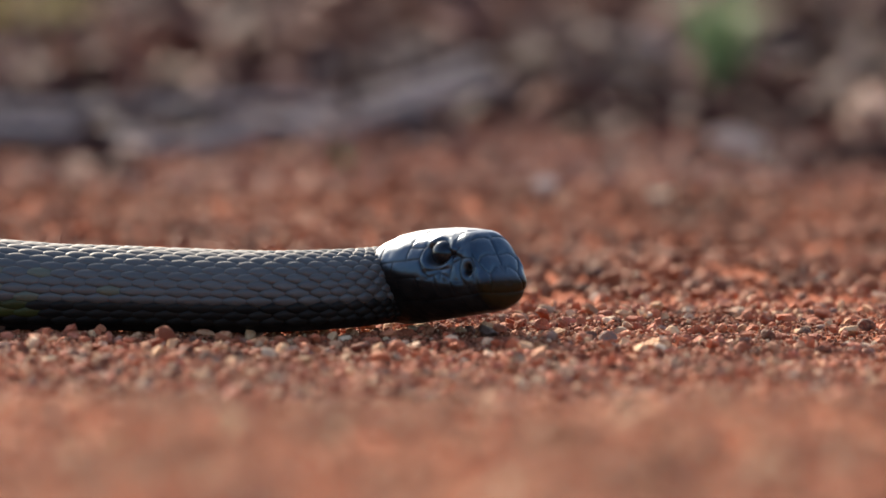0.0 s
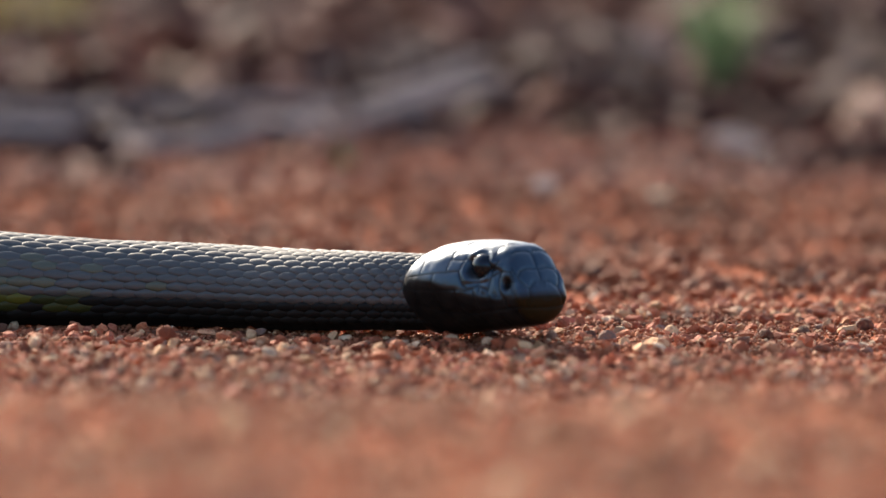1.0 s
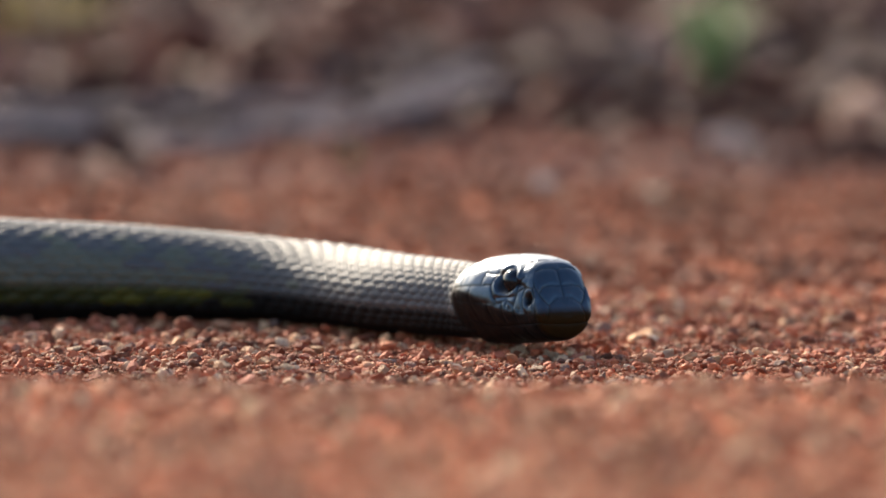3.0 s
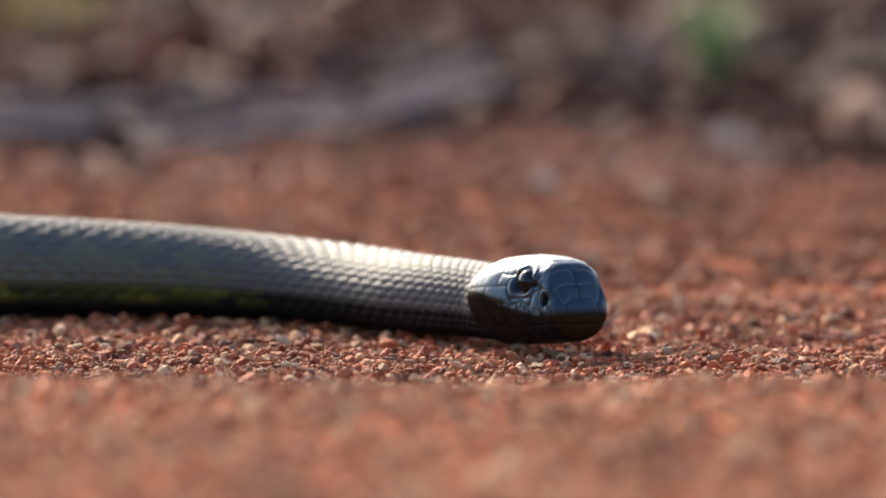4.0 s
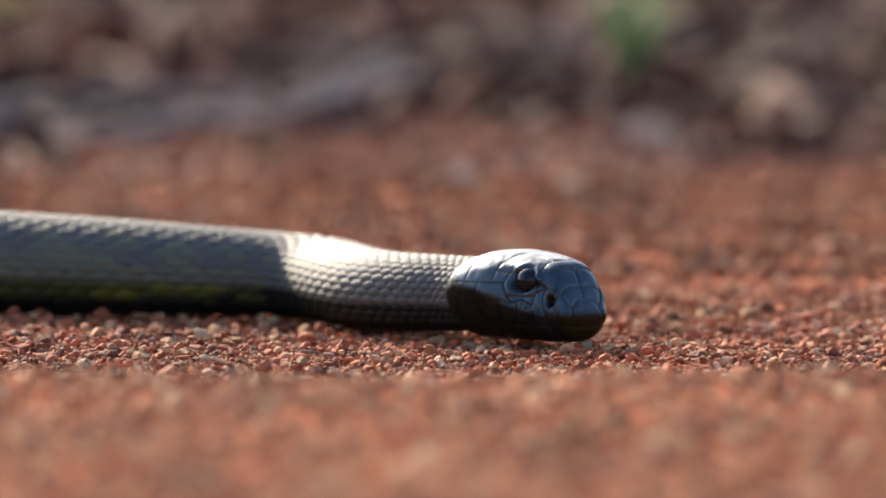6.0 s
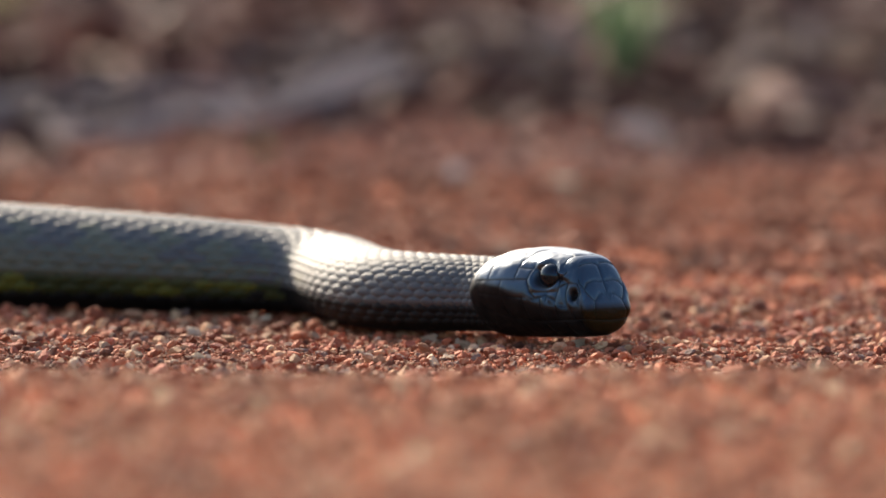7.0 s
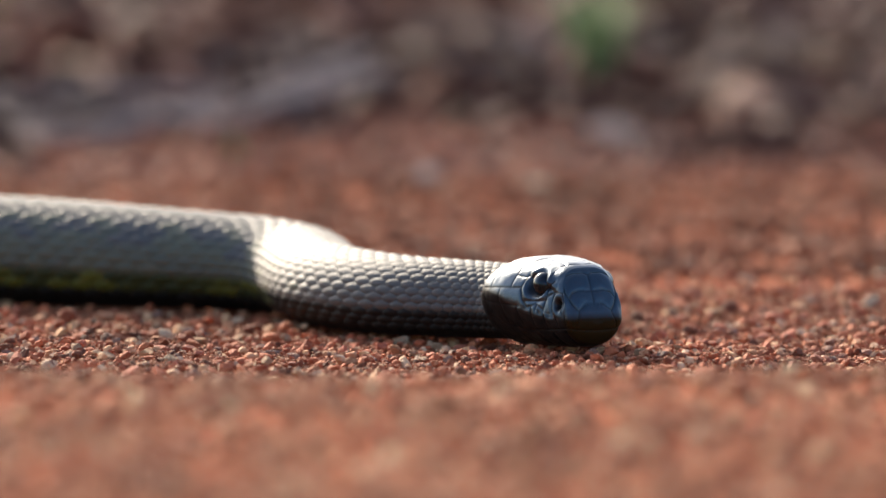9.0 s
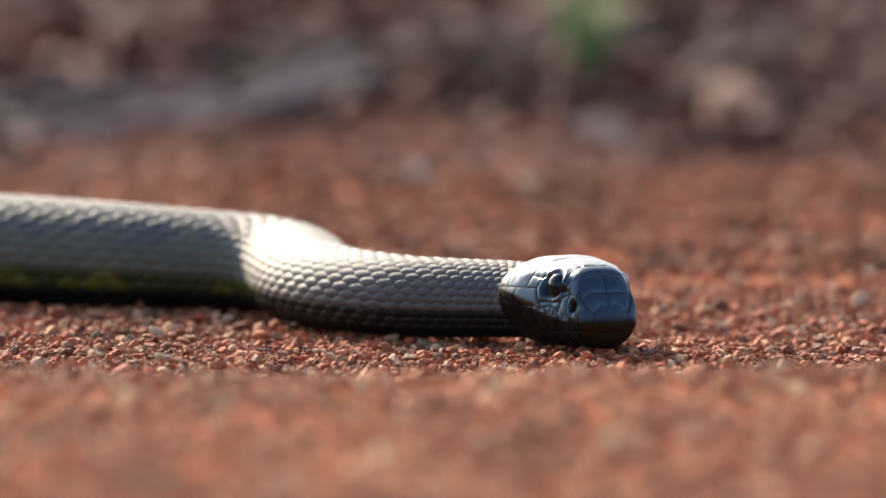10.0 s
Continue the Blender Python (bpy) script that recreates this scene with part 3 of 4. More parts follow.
    grass(-0.0345, 0.75, 14, 0.010, 0.005, M_GRASS, 33, "tiny green grass seedling at the foot of the bank")
    grass(-0.150, 1.12, 60, 0.030, 0.022, M_STRAW, 32, "low tuft of yellowed dry grass")


make_background()

# ---------------------------------------------------------------- snake
snake = tagged(new("snake"), "dark glossy grey-black snake with olive flanks crawling on gravel", "snake")

NECK_AT = -0.0090                      # where the neck enters the head, in the head's own length
# thickness of the body, metres behind the head
GIRTH = [(0.0, 0.0101), (0.03, 0.0107), (0.07, 0.0112), (0.095, 0.0115), (0.12, 0.0125), (0.14, 0.0134), (0.165, 0.0142), (0.19, 0.0150), (0.215, 0.0155), (0.27, 0.0160), (0.35, 0.0162), (0.44, 0.0130), (0.54, 0.0075), (0.60, 0.0035), (0.63, 0.0012)]


def radius_at(s):
    return float(np.interp(s, [a for a, _ in GIRTH], [b for _, b in GIRTH]))


# head: x, half width, top, bottom, in millimetres, before the snout is raked
HEAD = [(-12.0, 8.5, 16.5, 2.5), (-11.2, 11.5, 18.0, 1.2), (-9.5, 13.6, 19.8, 0.4), (-6.0, 14.8, 21.8, 0.0), (0.0, 15.2, 23.5, 0.0), (6.0, 14.9, 23.8, 0.0),
        (12.0, 13.7, 23.4, 0.0), (17.0, 12.5, 23.0, 0.0), (21.0, 11.3, 22.7, 0.0), (25.0, 10.0, 22.4, 0.1), (28.0, 9.1, 22.0, 0.2), (29.4, 8.8, 21.7, 0.4),
        (30.4, 8.4, 21.3, 0.8), (31.2, 7.8, 20.6, 1.5), (31.8, 6.9, 19.5, 2.4), (32.2, 5.7, 17.7, 3.3), (32.45, 4.1, 14.8, 4.6), (32.55, 2.2, 11.5, 6.2)]
# joints between the head's shields seen from above (x, y)
TOP_JOINTS = [[(10.5, 0), (-5, 0)], [(11.5, 3.2), (10.5, 0)], [(11.5, 3.2), (17, 3.3), (22.5, 3.8)], [(22.5, 3.8), (24.0, 0)], [(11.5, 3.2), (10.5, 9.5)],
              [(22.5, 3.8), (22.6, 7.6)], [(-5, 0), (-4.5, 6), (0, 9.2), (10.5, 9.5)]]
# joints on the front of the snout (y, z)
FRONT_JOINTS = [[(0, 18.9), (1.2, 19.6), (4, 19.6), (6.5, 18.8), (7.6, 17.3)], [(7.6, 17.3), (7.5, 15.0), (6.8, 12.8)], [(0, 18.9), (0, 11.7)],
                [(0, 14.7), (3.5, 15.0), (5.6, 14.3), (6.8, 12.8)], [(0, 11.7), (2.5, 11.4), (4.6, 9.8), (5.6, 6.5), (5.8, 4.7)],
                [(6.8, 12.8), (5.9, 11.0), (4.8, 9.8)], [(0, 4.5), (4, 4.6), (8, 4.9)]]
# joints on the side of the head (x, z)
SIDE_JOINTS = [[(33.5, 4.6), (30.5, 5.0), (25.0, 4.8), (14.0, 4.6), (4.0, 6.0), (-3.0, 8.5)],
               [(29.6, 5), (29.8, 8.6)], [(26.6, 4.8), (26.4, 8.4)], [(22.4, 4.7), (22.0, 8.9)], [(17.6, 4.6), (17.4, 10.6)], [(12.0, 4.8), (11.6, 11.0)], [(5.0, 5.8), (4.6, 11.6)],
               [(30, 8.6), (24, 8.3), (20, 9.6)], [(16, 10.6), (6, 11.5), (-4, 12.5)], [(28.6, 8.6), (29.0, 12.0), (28.0, 14.2)], [(28.0, 14.2), (25.0, 14.6)],
               [(25.2, 8.5), (24.8, 12.0), (25.0, 14.6)], [(25.0, 14.6), (22.5, 13.5), (21.8, 10.0)], [(24.1, 17.2), (22.6, 15.4), (22.5, 13.5)],
               [(14.0, 19.0), (12.9, 15.8), (14.0, 12.5), (16, 10.6)], [(12.9, 15.8), (5, 15.8), (-5, 15.5)], [(5, 15.8), (4, 12)], [(9, 15.6), (9.6, 20.5)],
               [(0, 15.5), (0.5, 20)], [(13.5, 18.5), (9.4, 19)], [(-5, 15.5), (-4, 20)], [(21.8, 10.0), (19.0, 11.6), (16, 10.6)], [(19.4, 11.4), (19.0, 9.9)],
               [(28.8, 4.2), (28.5, 1.0)], [(23.5, 3.8), (23.2, 1)], [(16.5, 3.4), (16.2, 1)]]
EYE_AT = (18.2, 16.5)
NOSTRIL_AT = (27.3, 11.3)


def seg_distance(px, py, a, b):
    ax, ay, bx, by = *a, *b
    dx, dy = bx - ax, by - ay
    u = np.clip(((px - ax) * dx + (py - ay) * dy) / (dx * dx + dy * dy + 1e-9), 0, 1)
    return np.hypot(px - ax - u * dx, py - ay - u * dy)


def make_head():
    table = np.array(HEAD)
    # stations closer together towards the snout
    n, m = 330, 420
    u = np.linspace(0, 1, n)
    xs = np.interp(u, [0, 0.07, 0.62, 0.82, 1], [-12, -10, 25, 31, 32.57])

    def smooth_col(k):
        y = np.interp(xs, table[:, 0], table[:, k])
        ker = np.array([1, 4, 6, 4, 1]) / 16
        for _ in range(14):
            pad = np.concatenate([[2 * y[0] - y[2], 2 * y[0] - y[1]], y, [2 * y[-1] - y[-2], 2 * y[-1] - y[-3]]])
            y = np.convolve(pad, ker, "valid")
        return y
    w, zt, zb = smooth_col(1), smooth_col(2), smooth_col(3)
    w[-1] = max(w[-1], 0.8)
    phi = np.linspace(0, 2 * np.pi, m, endpoint=False)
    c, s = np.cos(phi), np.sin(phi)
    V = np.zeros((n, m, 3))
    for i in range(n):
        front = sm(14, 32, xs[i])
        nt_, nb_ = 2.85 + 0.6 * front, 2.2 + 0.3 * front
        # height of the widest line: over the jaw muscles behind, along the lip in front
        mid = float(np.interp(xs[i], [-12, -4, 4, 11, 18, 27, 33.6], [11.5, 14.6, 13.8, 11.4, 9.0, 8.0, 8.6]))
        up = s > 0
        e = np.where(up, 2 / nt_, 2 / nb_)
        V[i, :, 0] = xs[i]
        V[i, :, 1] = w[i] * np.sign(c) * np.abs(c) ** e
        hgt = np.where(up, zt[i] - mid, mid - zb[i])
        V[i, :, 2] = mid + hgt * np.sign(s) * np.abs(s) ** e
        # the sides lean in towards the crown and under the jaw
        V[i, :, 1] *= 1 - (0.15 - 0.08 * front) * np.clip((V[i, :, 2] - mid) / (zt[i] - mid), 0, 1) ** 1.5
        V[i, :, 1] *= 1 - 0.16 * np.clip((mid - V[i, :, 2]) / (mid - zb[i]), 0, 1)
    # raked snout over a shorter chin
    rake = np.vectorize(lambda q: sm(12, 30, q))(xs)[:, None]
    V[:, :, 0] -= rake * np.where(V[:, :, 2] > 7, 0.40 * (V[:, :, 2] - 7), 0.06 * (7 - V[:, :, 2]) ** 1.4)
    du = np.gradient(V, axis=0)
    dv = np.roll(V, -1, 1) - np.roll(V, 1, 1)
    N = np.cross(dv, du)
    N /= np.linalg.norm(N, axis=2, keepdims=True) + 1e-9
    if (N[n // 2, m // 4, 2]) < 0:
        N = -N
    X, Y, Z = V[:, :, 0], np.abs(V[:, :, 1]), V[:, :, 2]
    fr = np.clip((N[:, :, 0] - 0.70 * np.abs(N[:, :, 1]) - 0.12) / 0.16, 0, 1) * np.clip((X - 23) / 1.5, 0, 1)
    side = np.clip((np.abs(N[:, :, 1]) - 0.30) / 0.25, 0, 1) * (1 - fr)
    topw = np.clip((N[:, :, 2] - 0.22) / 0.25, 0, 1) * (1 - fr) * (1 - 0.7 * side)
    disp = np.zeros((n, m))

    def joint_distance(lines, p, q):
        d = np.full((n, m), 9.0)
        for line in lines:
            for a, b in zip(line, line[1:]):
                d = np.minimum(d, seg_distance(p, q, a, b))
        return d
    d_top, d_side, d_front = joint_distance(TOP_JOINTS, X, Y), joint_distance(SIDE_JOINTS, X, Z), joint_distance(FRONT_JOINTS, Y, Z)
    rear = 0.45 + 0.55 * np.clip((X - 8) / 8, 0, 1)
    for wgt, d in ((fr, d_front), (topw * rear, d_top), (side * rear, d_side)):
        disp -= wgt * (0.22 * np.exp(-(d / 0.20) ** 2) + 0.16 * np.exp(-(d / 0.75) ** 2))
    # fine uneven relief of the shields
    wob = np.array([noise.noise((a * 0.45, b * 0.45, c3 * 0.45)) for a, b, c3 in V.reshape(-1, 3)]).reshape(n, m)
    disp += 0.10 * wob * (1 - fr * 0.5)
    de = np.hypot((X - EYE_AT[0]), (Z - EYE_AT[1]) * 1.05)
    disp -= side * 1.3 * np.exp(-(de / 3.4) ** 6)                       # socket
    disp += side * 0.12 * np.exp(-((de - 4.3) / 0.6) ** 2)              # ring of small scales
    ridge = Z - (20.2 - 0.38 * (X - 14))
    over = np.clip((X - 12.5) / 5, 0, 1) * np.clip((25.5 - X) / 3.5, 0, 1) * np.clip(np.abs(N[:, :, 1]) * 2, 0, 1)
    disp += 1.1 * over * np.exp(-(np.where(ridge > 0, ridge / 2.2, ridge / 0.75)) ** 2)    # brow shield
    disp -= 0.5 * over * np.exp(-((ridge + 1.3) / 0.45) ** 2)           # shadowed crease under it
    disp -= side * 0.5 * np.exp(-((X - 18.5) / 3.2) ** 4) * np.exp(-((Z - 12.3) / 0.45) ** 2)    # crease under the eye
    dn = np.hypot(X - NOSTRIL_AT[0], (Z - NOSTRIL_AT[1]) * 0.75)
    flank = np.clip((np.abs(N[:, :, 1]) - 0.30) / 0.25, 0, 1)
    disp -= flank * 1.7 * np.exp(-(dn / 0.95) ** 4)
    disp += flank * 0.35 * np.exp(-((dn - 2.0) / 0.55) ** 2)
    # where reflections are removed to darken joints, eye socket, nostril and brow crease
    dulled = np.maximum(np.maximum(side * 0.8 * np.exp(-(d_side / 0.28) ** 2), side * np.exp(-(de / 3.5) ** 10)), flank * np.exp(-(dn / 1.5) ** 6))
    dulled = np.maximum(dulled, np.maximum(0.6 * topw * np.exp(-(d_top / 0.3) ** 2), 0.5 * fr * np.exp(-(d_front / 0.25) ** 2)))
    dulled = np.maximum(dulled, over * np.exp(-((ridge + 1.3) / 0.5) ** 4))
    dulled = np.concatenate([dulled.reshape(-1), [0.0, 1.0]])
    # loose swelling of cheek and jaw
    disp += side * 0.6 * np.exp(-((X + 1) / 8) ** 2) * np.exp(-((Z - 11) / 5) ** 2)
    V = (V + N * disp[:, :, None]) / 1000
    verts = [tuple(p) for p in V.reshape(-1, 3)]
    faces = [(i * m + j, (i + 1) * m + j, (i + 1) * m + (j + 1) % m, i * m + (j + 1) % m) for i in range(n - 1) for j in range(m)]
    tip, rear = len(verts), len(verts) + 1
    verts.append((V[-1, :, 0].mean() + 0.0002, 0, V[-1, :, 2].mean()))
    verts.append((V[0, :, 0].mean(), 0, V[0, :, 2].mean()))
    for j in range(m):
        faces.append(((n - 1) * m + j, tip, (n - 1) * m + (j + 1) % m))
        faces.append((j, (j + 1) % m, rear))
    co = np.array(verts) * 1000
    mouth = np.array(SIDE_JOINTS[0])[::-1]
    jaw_line = lambda q: np.interp(q[0], mouth[:, 0], mouth[:, 1])
    low, high = [], []
    for f in faces:
        c3 = co[list(f)].mean(0)
        (low if c3[0] > 1.0 and c3[2] < jaw_line(c3) else high).append(f)

    def shell(name, chosen):
        used = sorted({v for f in chosen for v in f})
        at = {v: i for i, v in enumerate(used)}
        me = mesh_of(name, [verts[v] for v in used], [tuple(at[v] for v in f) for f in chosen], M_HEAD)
        layer = me.attributes.new("crease_shade", "FLOAT", "POINT")
        layer.data.foreach_set("value", dulled[used].astype(np.float32))
        return me
    head = part("head", shell("head", high), snake, "blunt glossy black head with large shields")
    part("lower_jaw", shell("lower_jaw", low), head, "black lower jaw, closed, its reflections cut away")
    for sgn in (-1, 1):
        v, f = icosphere(4)
        eye = part("eye", fast_mesh("eye", v * np.array([3.7, 2.8, 3.4]) / 1000, f, M_EYE, True), head, "dark shiny lidless eye")
        eye.location = (EYE_AT[0] / 1000, sgn * 0.0085, EYE_AT[1] / 1000)
    return head


def unit_scale():
    """One overlapping body scale: tip towards the tail (-x), domed, with a faint keel; length, width and height 1."""
    n, m = 7, 8
    verts, faces = [], []
    for i in range(n):
        u = i / (n - 1)
        w = 0.5 * max(0.0, 1 - abs(1.9 * u - 0.93) ** 1.9) ** 0.72 if u < 1 else 0.10
        for j in range(m + 1):
            v = j / m * 2 - 1
            lift = 0.45 + 0.55 * math.sin(math.pi * (0.15 + 0.62 * u))
            z = lift * (1 - 0.85 * abs(v) ** 3.5) * (1.0 if u < 0.99 else 0.62)
            verts.append((0.5 - u, v * w, z - 0.35))
    k = m + 1
    for i in range(n - 1):
        for j in range(m):
            a = i * k + j
            faces.append((a, a + k, a + k + 1, a + 1))
    # rear lip turned down
    for j in range(m + 1):
        x, y, z = verts[(n - 1) * k + j]
        verts.append((x + 0.02, y, -0.5))
    for j in range(m):
        a, b = (n - 1) * k + j, n * k + j
        faces.append((a, b, b + 1, a + 1))
    return np.array(verts), np.array(faces)


SCALE_V, SCALE_F = unit_scale()
ROWS_AROUND, SPAN = 25, radians(250)


def ring_starts():
    """Metres behind the head and pitch of each half ring of scales."""
    out, s = [], -0.0085
    while s < 0.625:
        p = float(np.interp(s, [-0.01, 0.0, 0.01, 0.025, 0.05, 0.08, 0.3], [0.0021, 0.0024, 0.0029, 0.0041, 0.0058, 0.0064, 0.0072]))
        out.append((s, p))
        s += p / 2
    return out


def slimness(s):
    """Width of the neck against its height: pinched just behind the jaws."""
    return float(np.interp(s, [-0.009, -0.003, 0.004, 0.010, 0.022, 0.045, 0.15, 0.25], [1.14, 1.16, 1.04, 0.95, 1.03, 1.18, 1.20, 1.10]))


def make_body():
    shared = {}
    rings = []
    tint = random.Random(12)
    for i, (s, p) in enumerate(ring_starts()):
        r = radius_at(s)
        slim, slim_slope = slimness(s), (slimness(s - 0.001) - slimness(s + 0.001)) / 0.002
        nn, verts, faces = 40, [], []
        prof = [(0.55 * p, 0.90), (0.25 * p, 0.945), (-0.3 * p, 0.955), (-0.8 * p, 0.94), (-1.1 * p, 0.89)]
        for x, k in prof:
            for j in range(nn):
                a = 2 * math.pi * j / nn
                zz = r * k * math.cos(a)
                verts.append((x, r * k * math.sin(a) * 1.04 * slim, zz if zz > -0.86 * r else -0.86 * r))
        for a in range(len(prof) - 1):
            for j in range(nn):
                faces.append((a * nn + j, a * nn + (j + 1) % nn, (a + 1) * nn + (j + 1) % nn, (a + 1) * nn + j))
        seg = part("body_segment", mesh_of("body_segment", verts, faces, M_SKIN), snake)
        joined = {}
        for k in range(ROWS_AROUND):
            if k % 2 != i % 2:
                continue
            ang = (k / (ROWS_AROUND - 1) - 0.5) * SPAN            # 0 on the back; negative towards -y
            dth = SPAN / (ROWS_AROUND - 1)
            wid, lng, hgt = 1.86 * dth * r, 1.44 * p, 0.0019 * min(1.0, r / 0.0095)
            edge = abs(k - 12)
            # lowest rows get the copy with the dark underside painted in
            mat = M_SCALE if edge <= 9 else M_SHADED
            ripe = sm(0.07, 0.16, s)
            if ripe > 0.25 and 10 <= edge <= 11 and tint.random() < 1.5 * ripe:
                mat = M_YELLOW if tint.random() < 0.45 * ripe else M_SHADED_OLIVE
            elif 4 <= edge < 10 and tint.random() < 1.2 * ripe * (edge - 3) / 5:
                mat = M_OLIVE
            at = Vector((0, math.sin(ang) * slim, math.cos(ang))) * (r * 0.955)
            flare = math.sin(ang) * r * slim_slope
            base = Matrix.Rotation(-math.atan2(math.sin(ang) / slim, math.cos(ang)), 4, "X")
            wid *= math.hypot(slim * math.cos(ang), math.sin(ang))
            # the edge towards the back stands proud
            m = (Matrix.Translation(at) @ Matrix.Rotation(flare, 4, "Z") @ base @ Matrix.Rotation(radians(5.5), 4, "Y")
                 @ Matrix.Rotation(radians(8 if ang < -0.01 else -8 if ang > 0.01 else 0), 4, "X") @ Matrix.Diagonal((lng, wid, hgt, 1)))
            if s < 0.07 and -9 <= k - 12 <= 1:
                key = mat.name
                if key not in shared:
                    shared[key] = fast_mesh("scale", SCALE_V, SCALE_F, mat, True)
                ob = part("scale", shared[key], seg)
                ob.matrix_basis = m
            else:
                q = SCALE_V @ np.array(m.to_3x3()).T + np.array(m.translation)
                joined.setdefault(mat.name, [mat, []])[1].append(q)
        for mat, qs in joined.values():
            v = np.concatenate(qs)
            f = np.concatenate([SCALE_F + j * len(SCALE_V) for j in range(len(qs))])
            part("scale_cover", fast_mesh("scale_cover", v, f, mat, True), seg, kind="stuff")
        rings.append((seg, s))
    return rings


# head over time: seconds, x, y, z, yaw towards the camera, pitch up
HEAD_ROWS = [
    (0, -0.0037, 0.0335, 0.0018, 48.3, 8.8),
    (0.5, 0.0021, 0.0174, 0.0012, 49.7, 8.3),
    (1, 0.0070, 0.0053, 0.0009, 50.8, 7.2),
    (1.5, 0.0087, -0.0145, 0.0005, 63.6, 5.9),
    (2, 0.0080, -0.0426, -0.0002, 66.6, 3.4),
    (2.5, 0.0154, -0.0462, 0.0003, 63.9, 5.2),
    (4, 0.0221, -0.0623, 0.0002, 64.2, 5.4),
    (4.5, 0.0302, -0.0541, 0.0003, 52.9, 4.9),
    (5, 0.0333, -0.0523, 0.0007, 50.0, 2.6),
    (5.5, 0.0377, -0.0624, 0.0006, 49.3, 1.7),
    (6, 0.0378, -0.0668, 0.0005, 49.9, 0.8),
    (7.5, 0.0495, -0.0712, 0.0007, 51.7, 4.4),
    (8, 0.0489, -0.0752, 0.0005, 65.0, 3.3),
    (8.5, 0.0548, -0.0872, 0.0002, 64.6, 3.8),
    (9, 0.0564, -0.0868, 0.0003, 65.5, 3.0),
    (9.5, 0.0609, -0.0882, 0.0003, 62.0, 1.7),
    (10, 0.0631, -0.0922, 0.0003, 66.8, 1.5)]
# line of the body on the ground over time, from the rear towards the neck
BODY_ROWS = [
    (0.0, (-0.1163, 0.0359), (-0.0865, 0.0321), (-0.0671, 0.0282), (-0.0523, 0.0244), (-0.0389, 0.0227), (-0.0300, 0.0220)),
    (1.0, (-0.1172, 0.0499), (-0.0872, 0.0479), (-0.0647, 0.0440), (-0.0497, 0.0382), (-0.0362, 0.0307), (-0.0242, 0.0203)),
    (1.5, (-0.1191, 0.0500), (-0.0887, 0.0520), (-0.0613, 0.0506), (-0.0459, 0.0419), (-0.0336, 0.0313), (-0.0214, 0.0164)),
    (2.0, (-0.1213, 0.0401), (-0.0906, 0.0462), (-0.0627, 0.0474), (-0.0456, 0.0441), (-0.0331, 0.0300), (-0.0206, 0.0095)),
    (2.5, (-0.1231, 0.0385), (-0.0921, 0.0446), (-0.0609, 0.0458), (-0.0421, 0.0385), (-0.0294, 0.0243), (-0.0154, -0.0002)),
    (4.0, (-0.1242, 0.0359), (-0.0850, 0.0380), (-0.0535, 0.0341), (-0.0313, 0.0183), (-0.0172, 0.0001), (-0.0056, -0.0197)),
    (4.5, (-0.1238, 0.0360), (-0.0846, 0.0380), (-0.0500, 0.0361), (-0.0263, 0.0243), (-0.0137, 0.0081), (0.0002, -0.0148)),
    (5.5, (-0.1103, 0.0288), (-0.0711, 0.0246), (-0.0380, 0.0258), (-0.0192, 0.0217), (-0.0060, -0.0030), (0.0069, -0.0319)),
    (6.0, (-0.1014, 0.0298), (-0.0669, 0.0254), (-0.0354, 0.0226), (-0.0159, 0.0224), (-0.0057, -0.0023), (0.0072, -0.0351)),
    (7.5, (-0.0981, 0.0554), (-0.0584, 0.0427), (-0.0253, 0.0331), (-0.0081, 0.0267), (0.0005, -0.0118), (0.0118, -0.0394)),
    (8.0, (-0.0934, 0.0649), (-0.0567, 0.0500), (-0.0250, 0.0382), (-0.0078, 0.0309), (0.0003, -0.0089), (0.0121, -0.0385)),
    (8.5, (-0.0934, 0.0659), (-0.0583, 0.0510), (-0.0266, 0.0392), (-0.0096, 0.0320), (-0.0018, -0.0098), (0.0151, -0.0432)),
    (9.0, (-0.0926, 0.0690), (-0.0575, 0.0541), (-0.0265, 0.0423), (-0.0093, 0.0350), (-0.0019, -0.0069), (0.0159, -0.0423)),
    (10.0, (-0.0897, 0.0629), (-0.0562, 0.0480), (-0.0261, 0.0383), (-0.0096, 0.0302), (-0.0011, -0.0146), (0.0185, -0.0518))]


def glide(ts, vs, t):
    """Value at t of a smooth curve through the rows, without overshoot."""
    ts, vs = np.array(ts), np.array(vs, float)
    h = np.diff(ts)
    d = np.diff(vs, axis=0) / h[:, None]
    m = np.zeros_like(vs)
    m[0], m[-1] = d[0], d[-1]
    for i in range(1, len(ts) - 1):
        w1, w2 = 2 * h[i] + h[i - 1], h[i] + 2 * h[i - 1]
        with np.errstate(divide="ignore", invalid="ignore"):
            mm = (w1 + w2) / (w1 / d[i - 1] + w2 / d[i])
        m[i] = np.where(d[i - 1] * d[i] > 0, mm, 0)
    i = int(np.clip(np.searchsorted(ts, t, "right") - 1, 0, len(h) - 1))
    u = (t - ts[i]) / h[i]
    return ((1 + 2 * u) * (1 - u) ** 2 * vs[i] + u * (1 - u) ** 2 * h[i] * m[i] + u * u * (3 - 2 * u) * vs[i + 1] + u * u * (u - 1) * h[i] * m[i + 1])


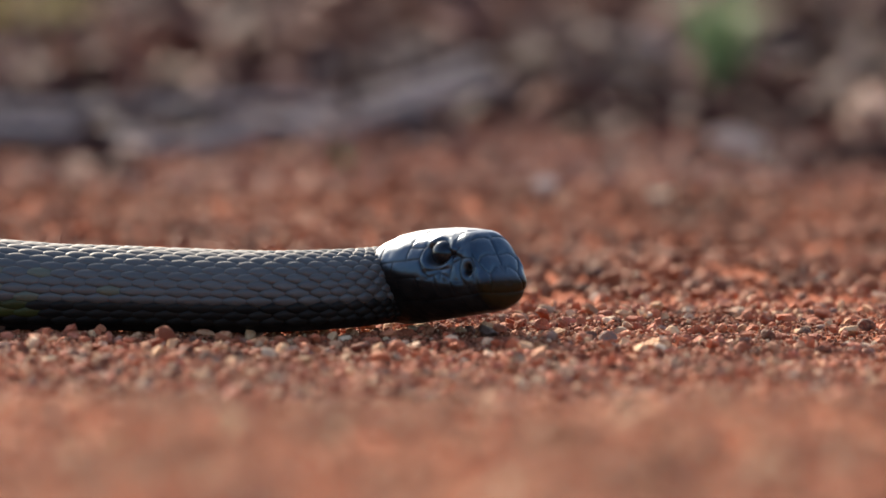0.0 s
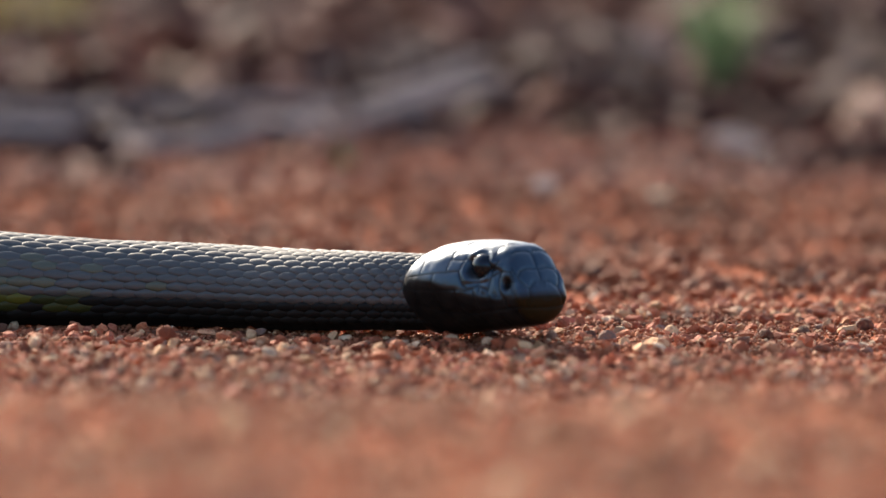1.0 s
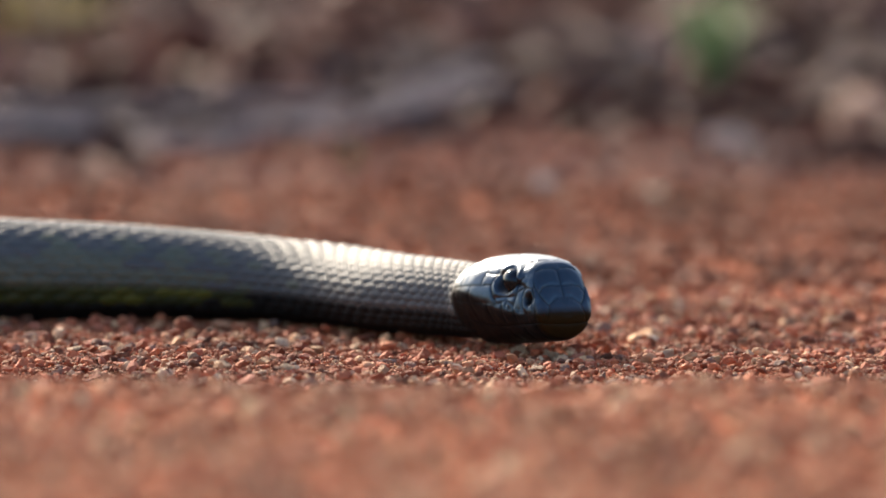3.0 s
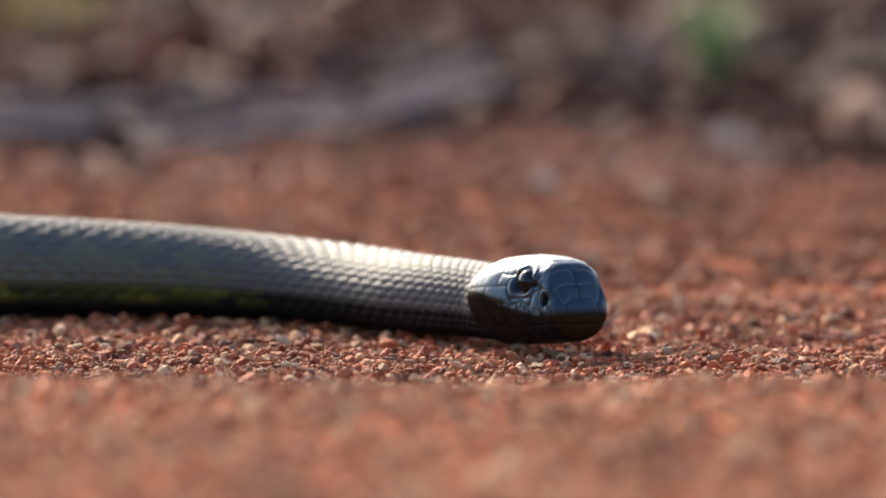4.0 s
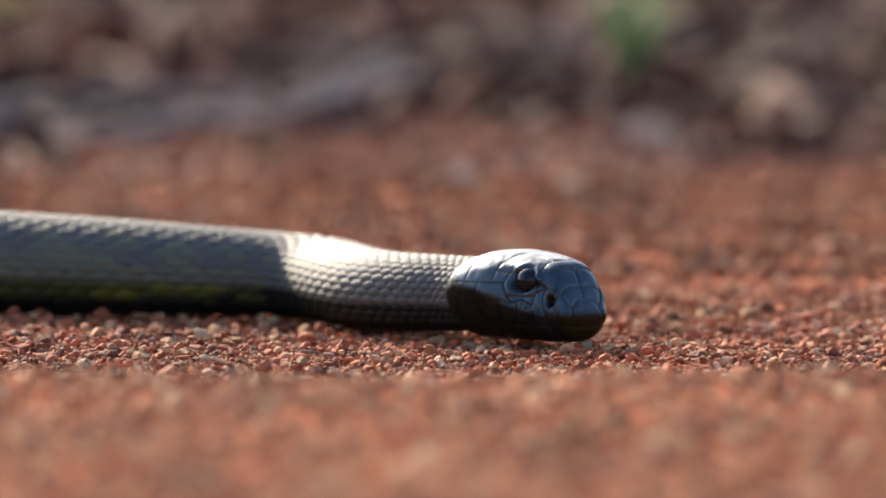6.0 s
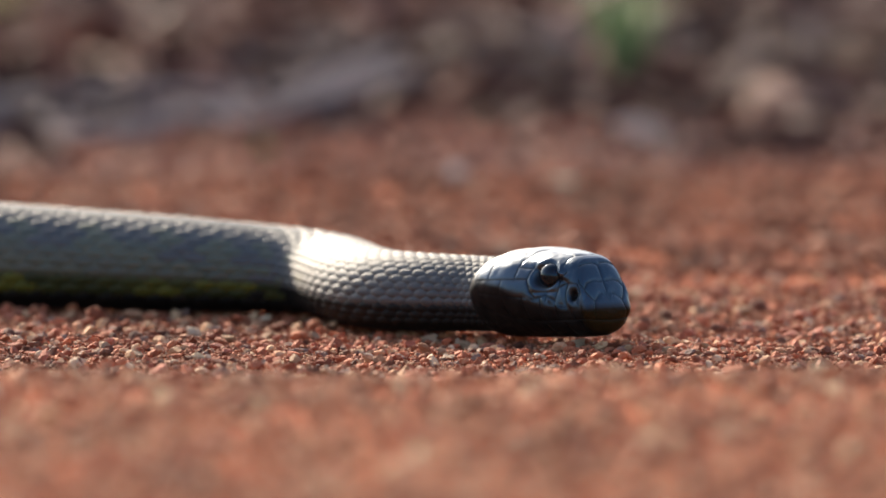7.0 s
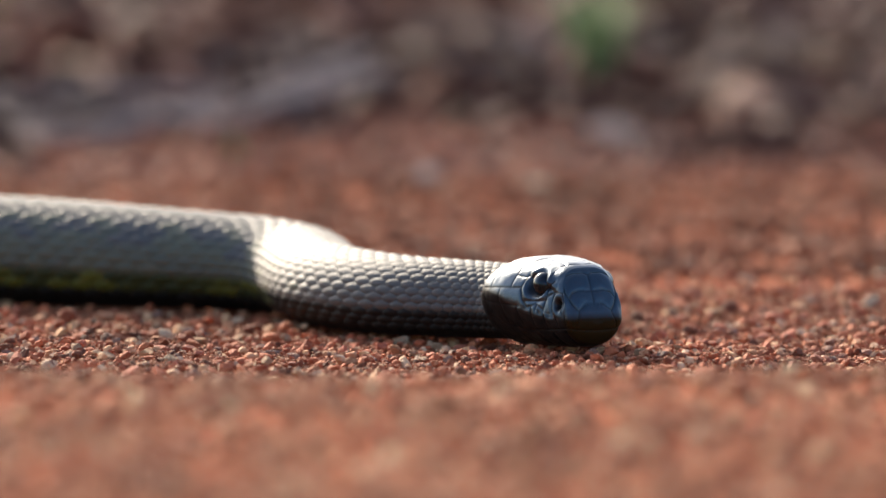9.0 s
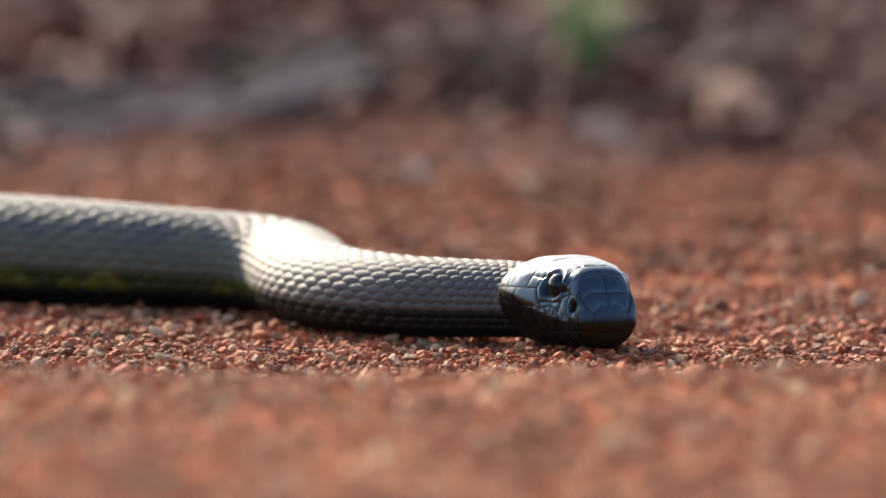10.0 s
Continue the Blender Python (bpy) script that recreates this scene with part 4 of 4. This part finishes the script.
def spline(points, per=40):
    p = [2 * points[0] - points[1]] + list(points) + [2 * points[-1] - points[-2]]
    out = []
    for i in range(1, len(p) - 2):
        k = [0.0]
        for j in range(3):
            k.append(k[-1] + max(1e-5, np.linalg.norm(p[i + j] - p[i + j - 1])) ** 0.5)
        for q in range(per):
            t = k[1] + (k[2] - k[1]) * q / per
            a1 = (k[1] - t) / (k[1] - k[0]) * p[i - 1] + (t - k[0]) / (k[1] - k[0]) * p[i]
            a2 = (k[2] - t) / (k[2] - k[1]) * p[i] + (t - k[1]) / (k[2] - k[1]) * p[i + 1]
            a3 = (k[3] - t) / (k[3] - k[2]) * p[i + 1] + (t - k[2]) / (k[3] - k[2]) * p[i + 2]
            b1 = (k[2] - t) / (k[2] - k[0]) * a1 + (t - k[0]) / (k[2] - k[0]) * a2
            b2 = (k[3] - t) / (k[3] - k[1]) * a2 + (t - k[1]) / (k[3] - k[1]) * a3
            out.append((k[2] - t) / (k[2] - k[1]) * b1 + (t - k[1]) / (k[2] - k[1]) * b2)
    out.append(p[-2])
    return np.array(out)


def head_pose(t):
    x, y, z, yaw, pitch = glide([r[0] for r in HEAD_ROWS], [r[1:] for r in HEAD_ROWS], t)
    return pose(x, y, z, 0, -pitch, -yaw)


def body_line(t):
    """Centre line of the body from the neck backwards: points and metres along."""
    flat = glide([r[0] for r in BODY_ROWS], [np.array(r[1:]).ravel() for r in BODY_ROWS], t).reshape(-1, 2)
    hp = head_pose(t)
    joint = np.array(hp @ Vector((NECK_AT, 0, 0.0102)))
    inside = np.array(hp @ Vector((NECK_AT + 0.012, 0, 0.0104)))
    slope = flat[0] - flat[1]
    slope = slope / np.linalg.norm(slope)
    far = [flat[0] + (slope * 0.6 + np.array([-1, 0.12]) * 0.4) * d for d in (0.50, 0.34, 0.22, 0.09)]
    pts = [np.array([*f, 0.0131 - 0.0025 * min(1, i / 8)]) for i, f in enumerate(far + list(flat))]
    line = spline([np.array(q) for q in pts] + [joint, inside])[::-1]
    step = np.concatenate([[0], np.cumsum(np.linalg.norm(np.diff(line, axis=0), axis=1))])
    even = np.arange(0, step[-1], 0.001)
    line = np.stack([np.interp(even, step, line[:, k]) for k in range(3)], 1)
    # the spine bends gently: average over a length that grows away from the head
    out = line.copy()
    for i in range(len(line)):
        w = int(min(19, i / 2.0, len(line) - 1 - i))
        out[i] = line[i - w:i + w + 1].mean(0)
    line = out
    step = np.concatenate([[0], np.cumsum(np.linalg.norm(np.diff(line, axis=0), axis=1))])
    start = step[np.argmin(np.linalg.norm(line - joint, axis=1))]
    return line, step - start


def ring_pose(line, step, s):
    at = np.array([np.interp(s, step, line[:, k]) for k in range(3)])
    ahead = np.array([np.interp(s - 0.004, step, line[:, k]) for k in range(3)])
    behind = np.array([np.interp(s + 0.004, step, line[:, k]) for k in range(3)])
    x = Vector(ahead - behind).normalized()
    y = Vector((0, 0, 1)).cross(x).normalized()
    z = x.cross(y)
    r = radius_at(s)
    k = sm(0.0, 0.05, s)
    at[2] = at[2] * (1 - k) + (r * 0.875 - 0.0002) * k
    m = Matrix((x, y, z)).transposed().to_4x4()
    m.translation = Vector(at)
    return m


head = make_head()
rings = make_body()
make_single_stones()
make_gravel()
make_outer_gravel()


def motions():
    times = [i / 6 for i in range(61)]
    base, heads, lines = [], [], []
    for t in times:
        hp = head_pose(t)
        off = Matrix.Translation((hp.translation.x, hp.translation.y, 0))
        base.append((t, off))
        heads.append((t, off.inverted() @ hp))
        lines.append((t, off.inverted(), *body_line(t)))
    walk(snake, base)
    walk(head, heads)
    for seg, s in rings:
        walk(seg, [(t, inv @ ring_pose(line, step, s)) for t, inv, line, step in lines])


motions()
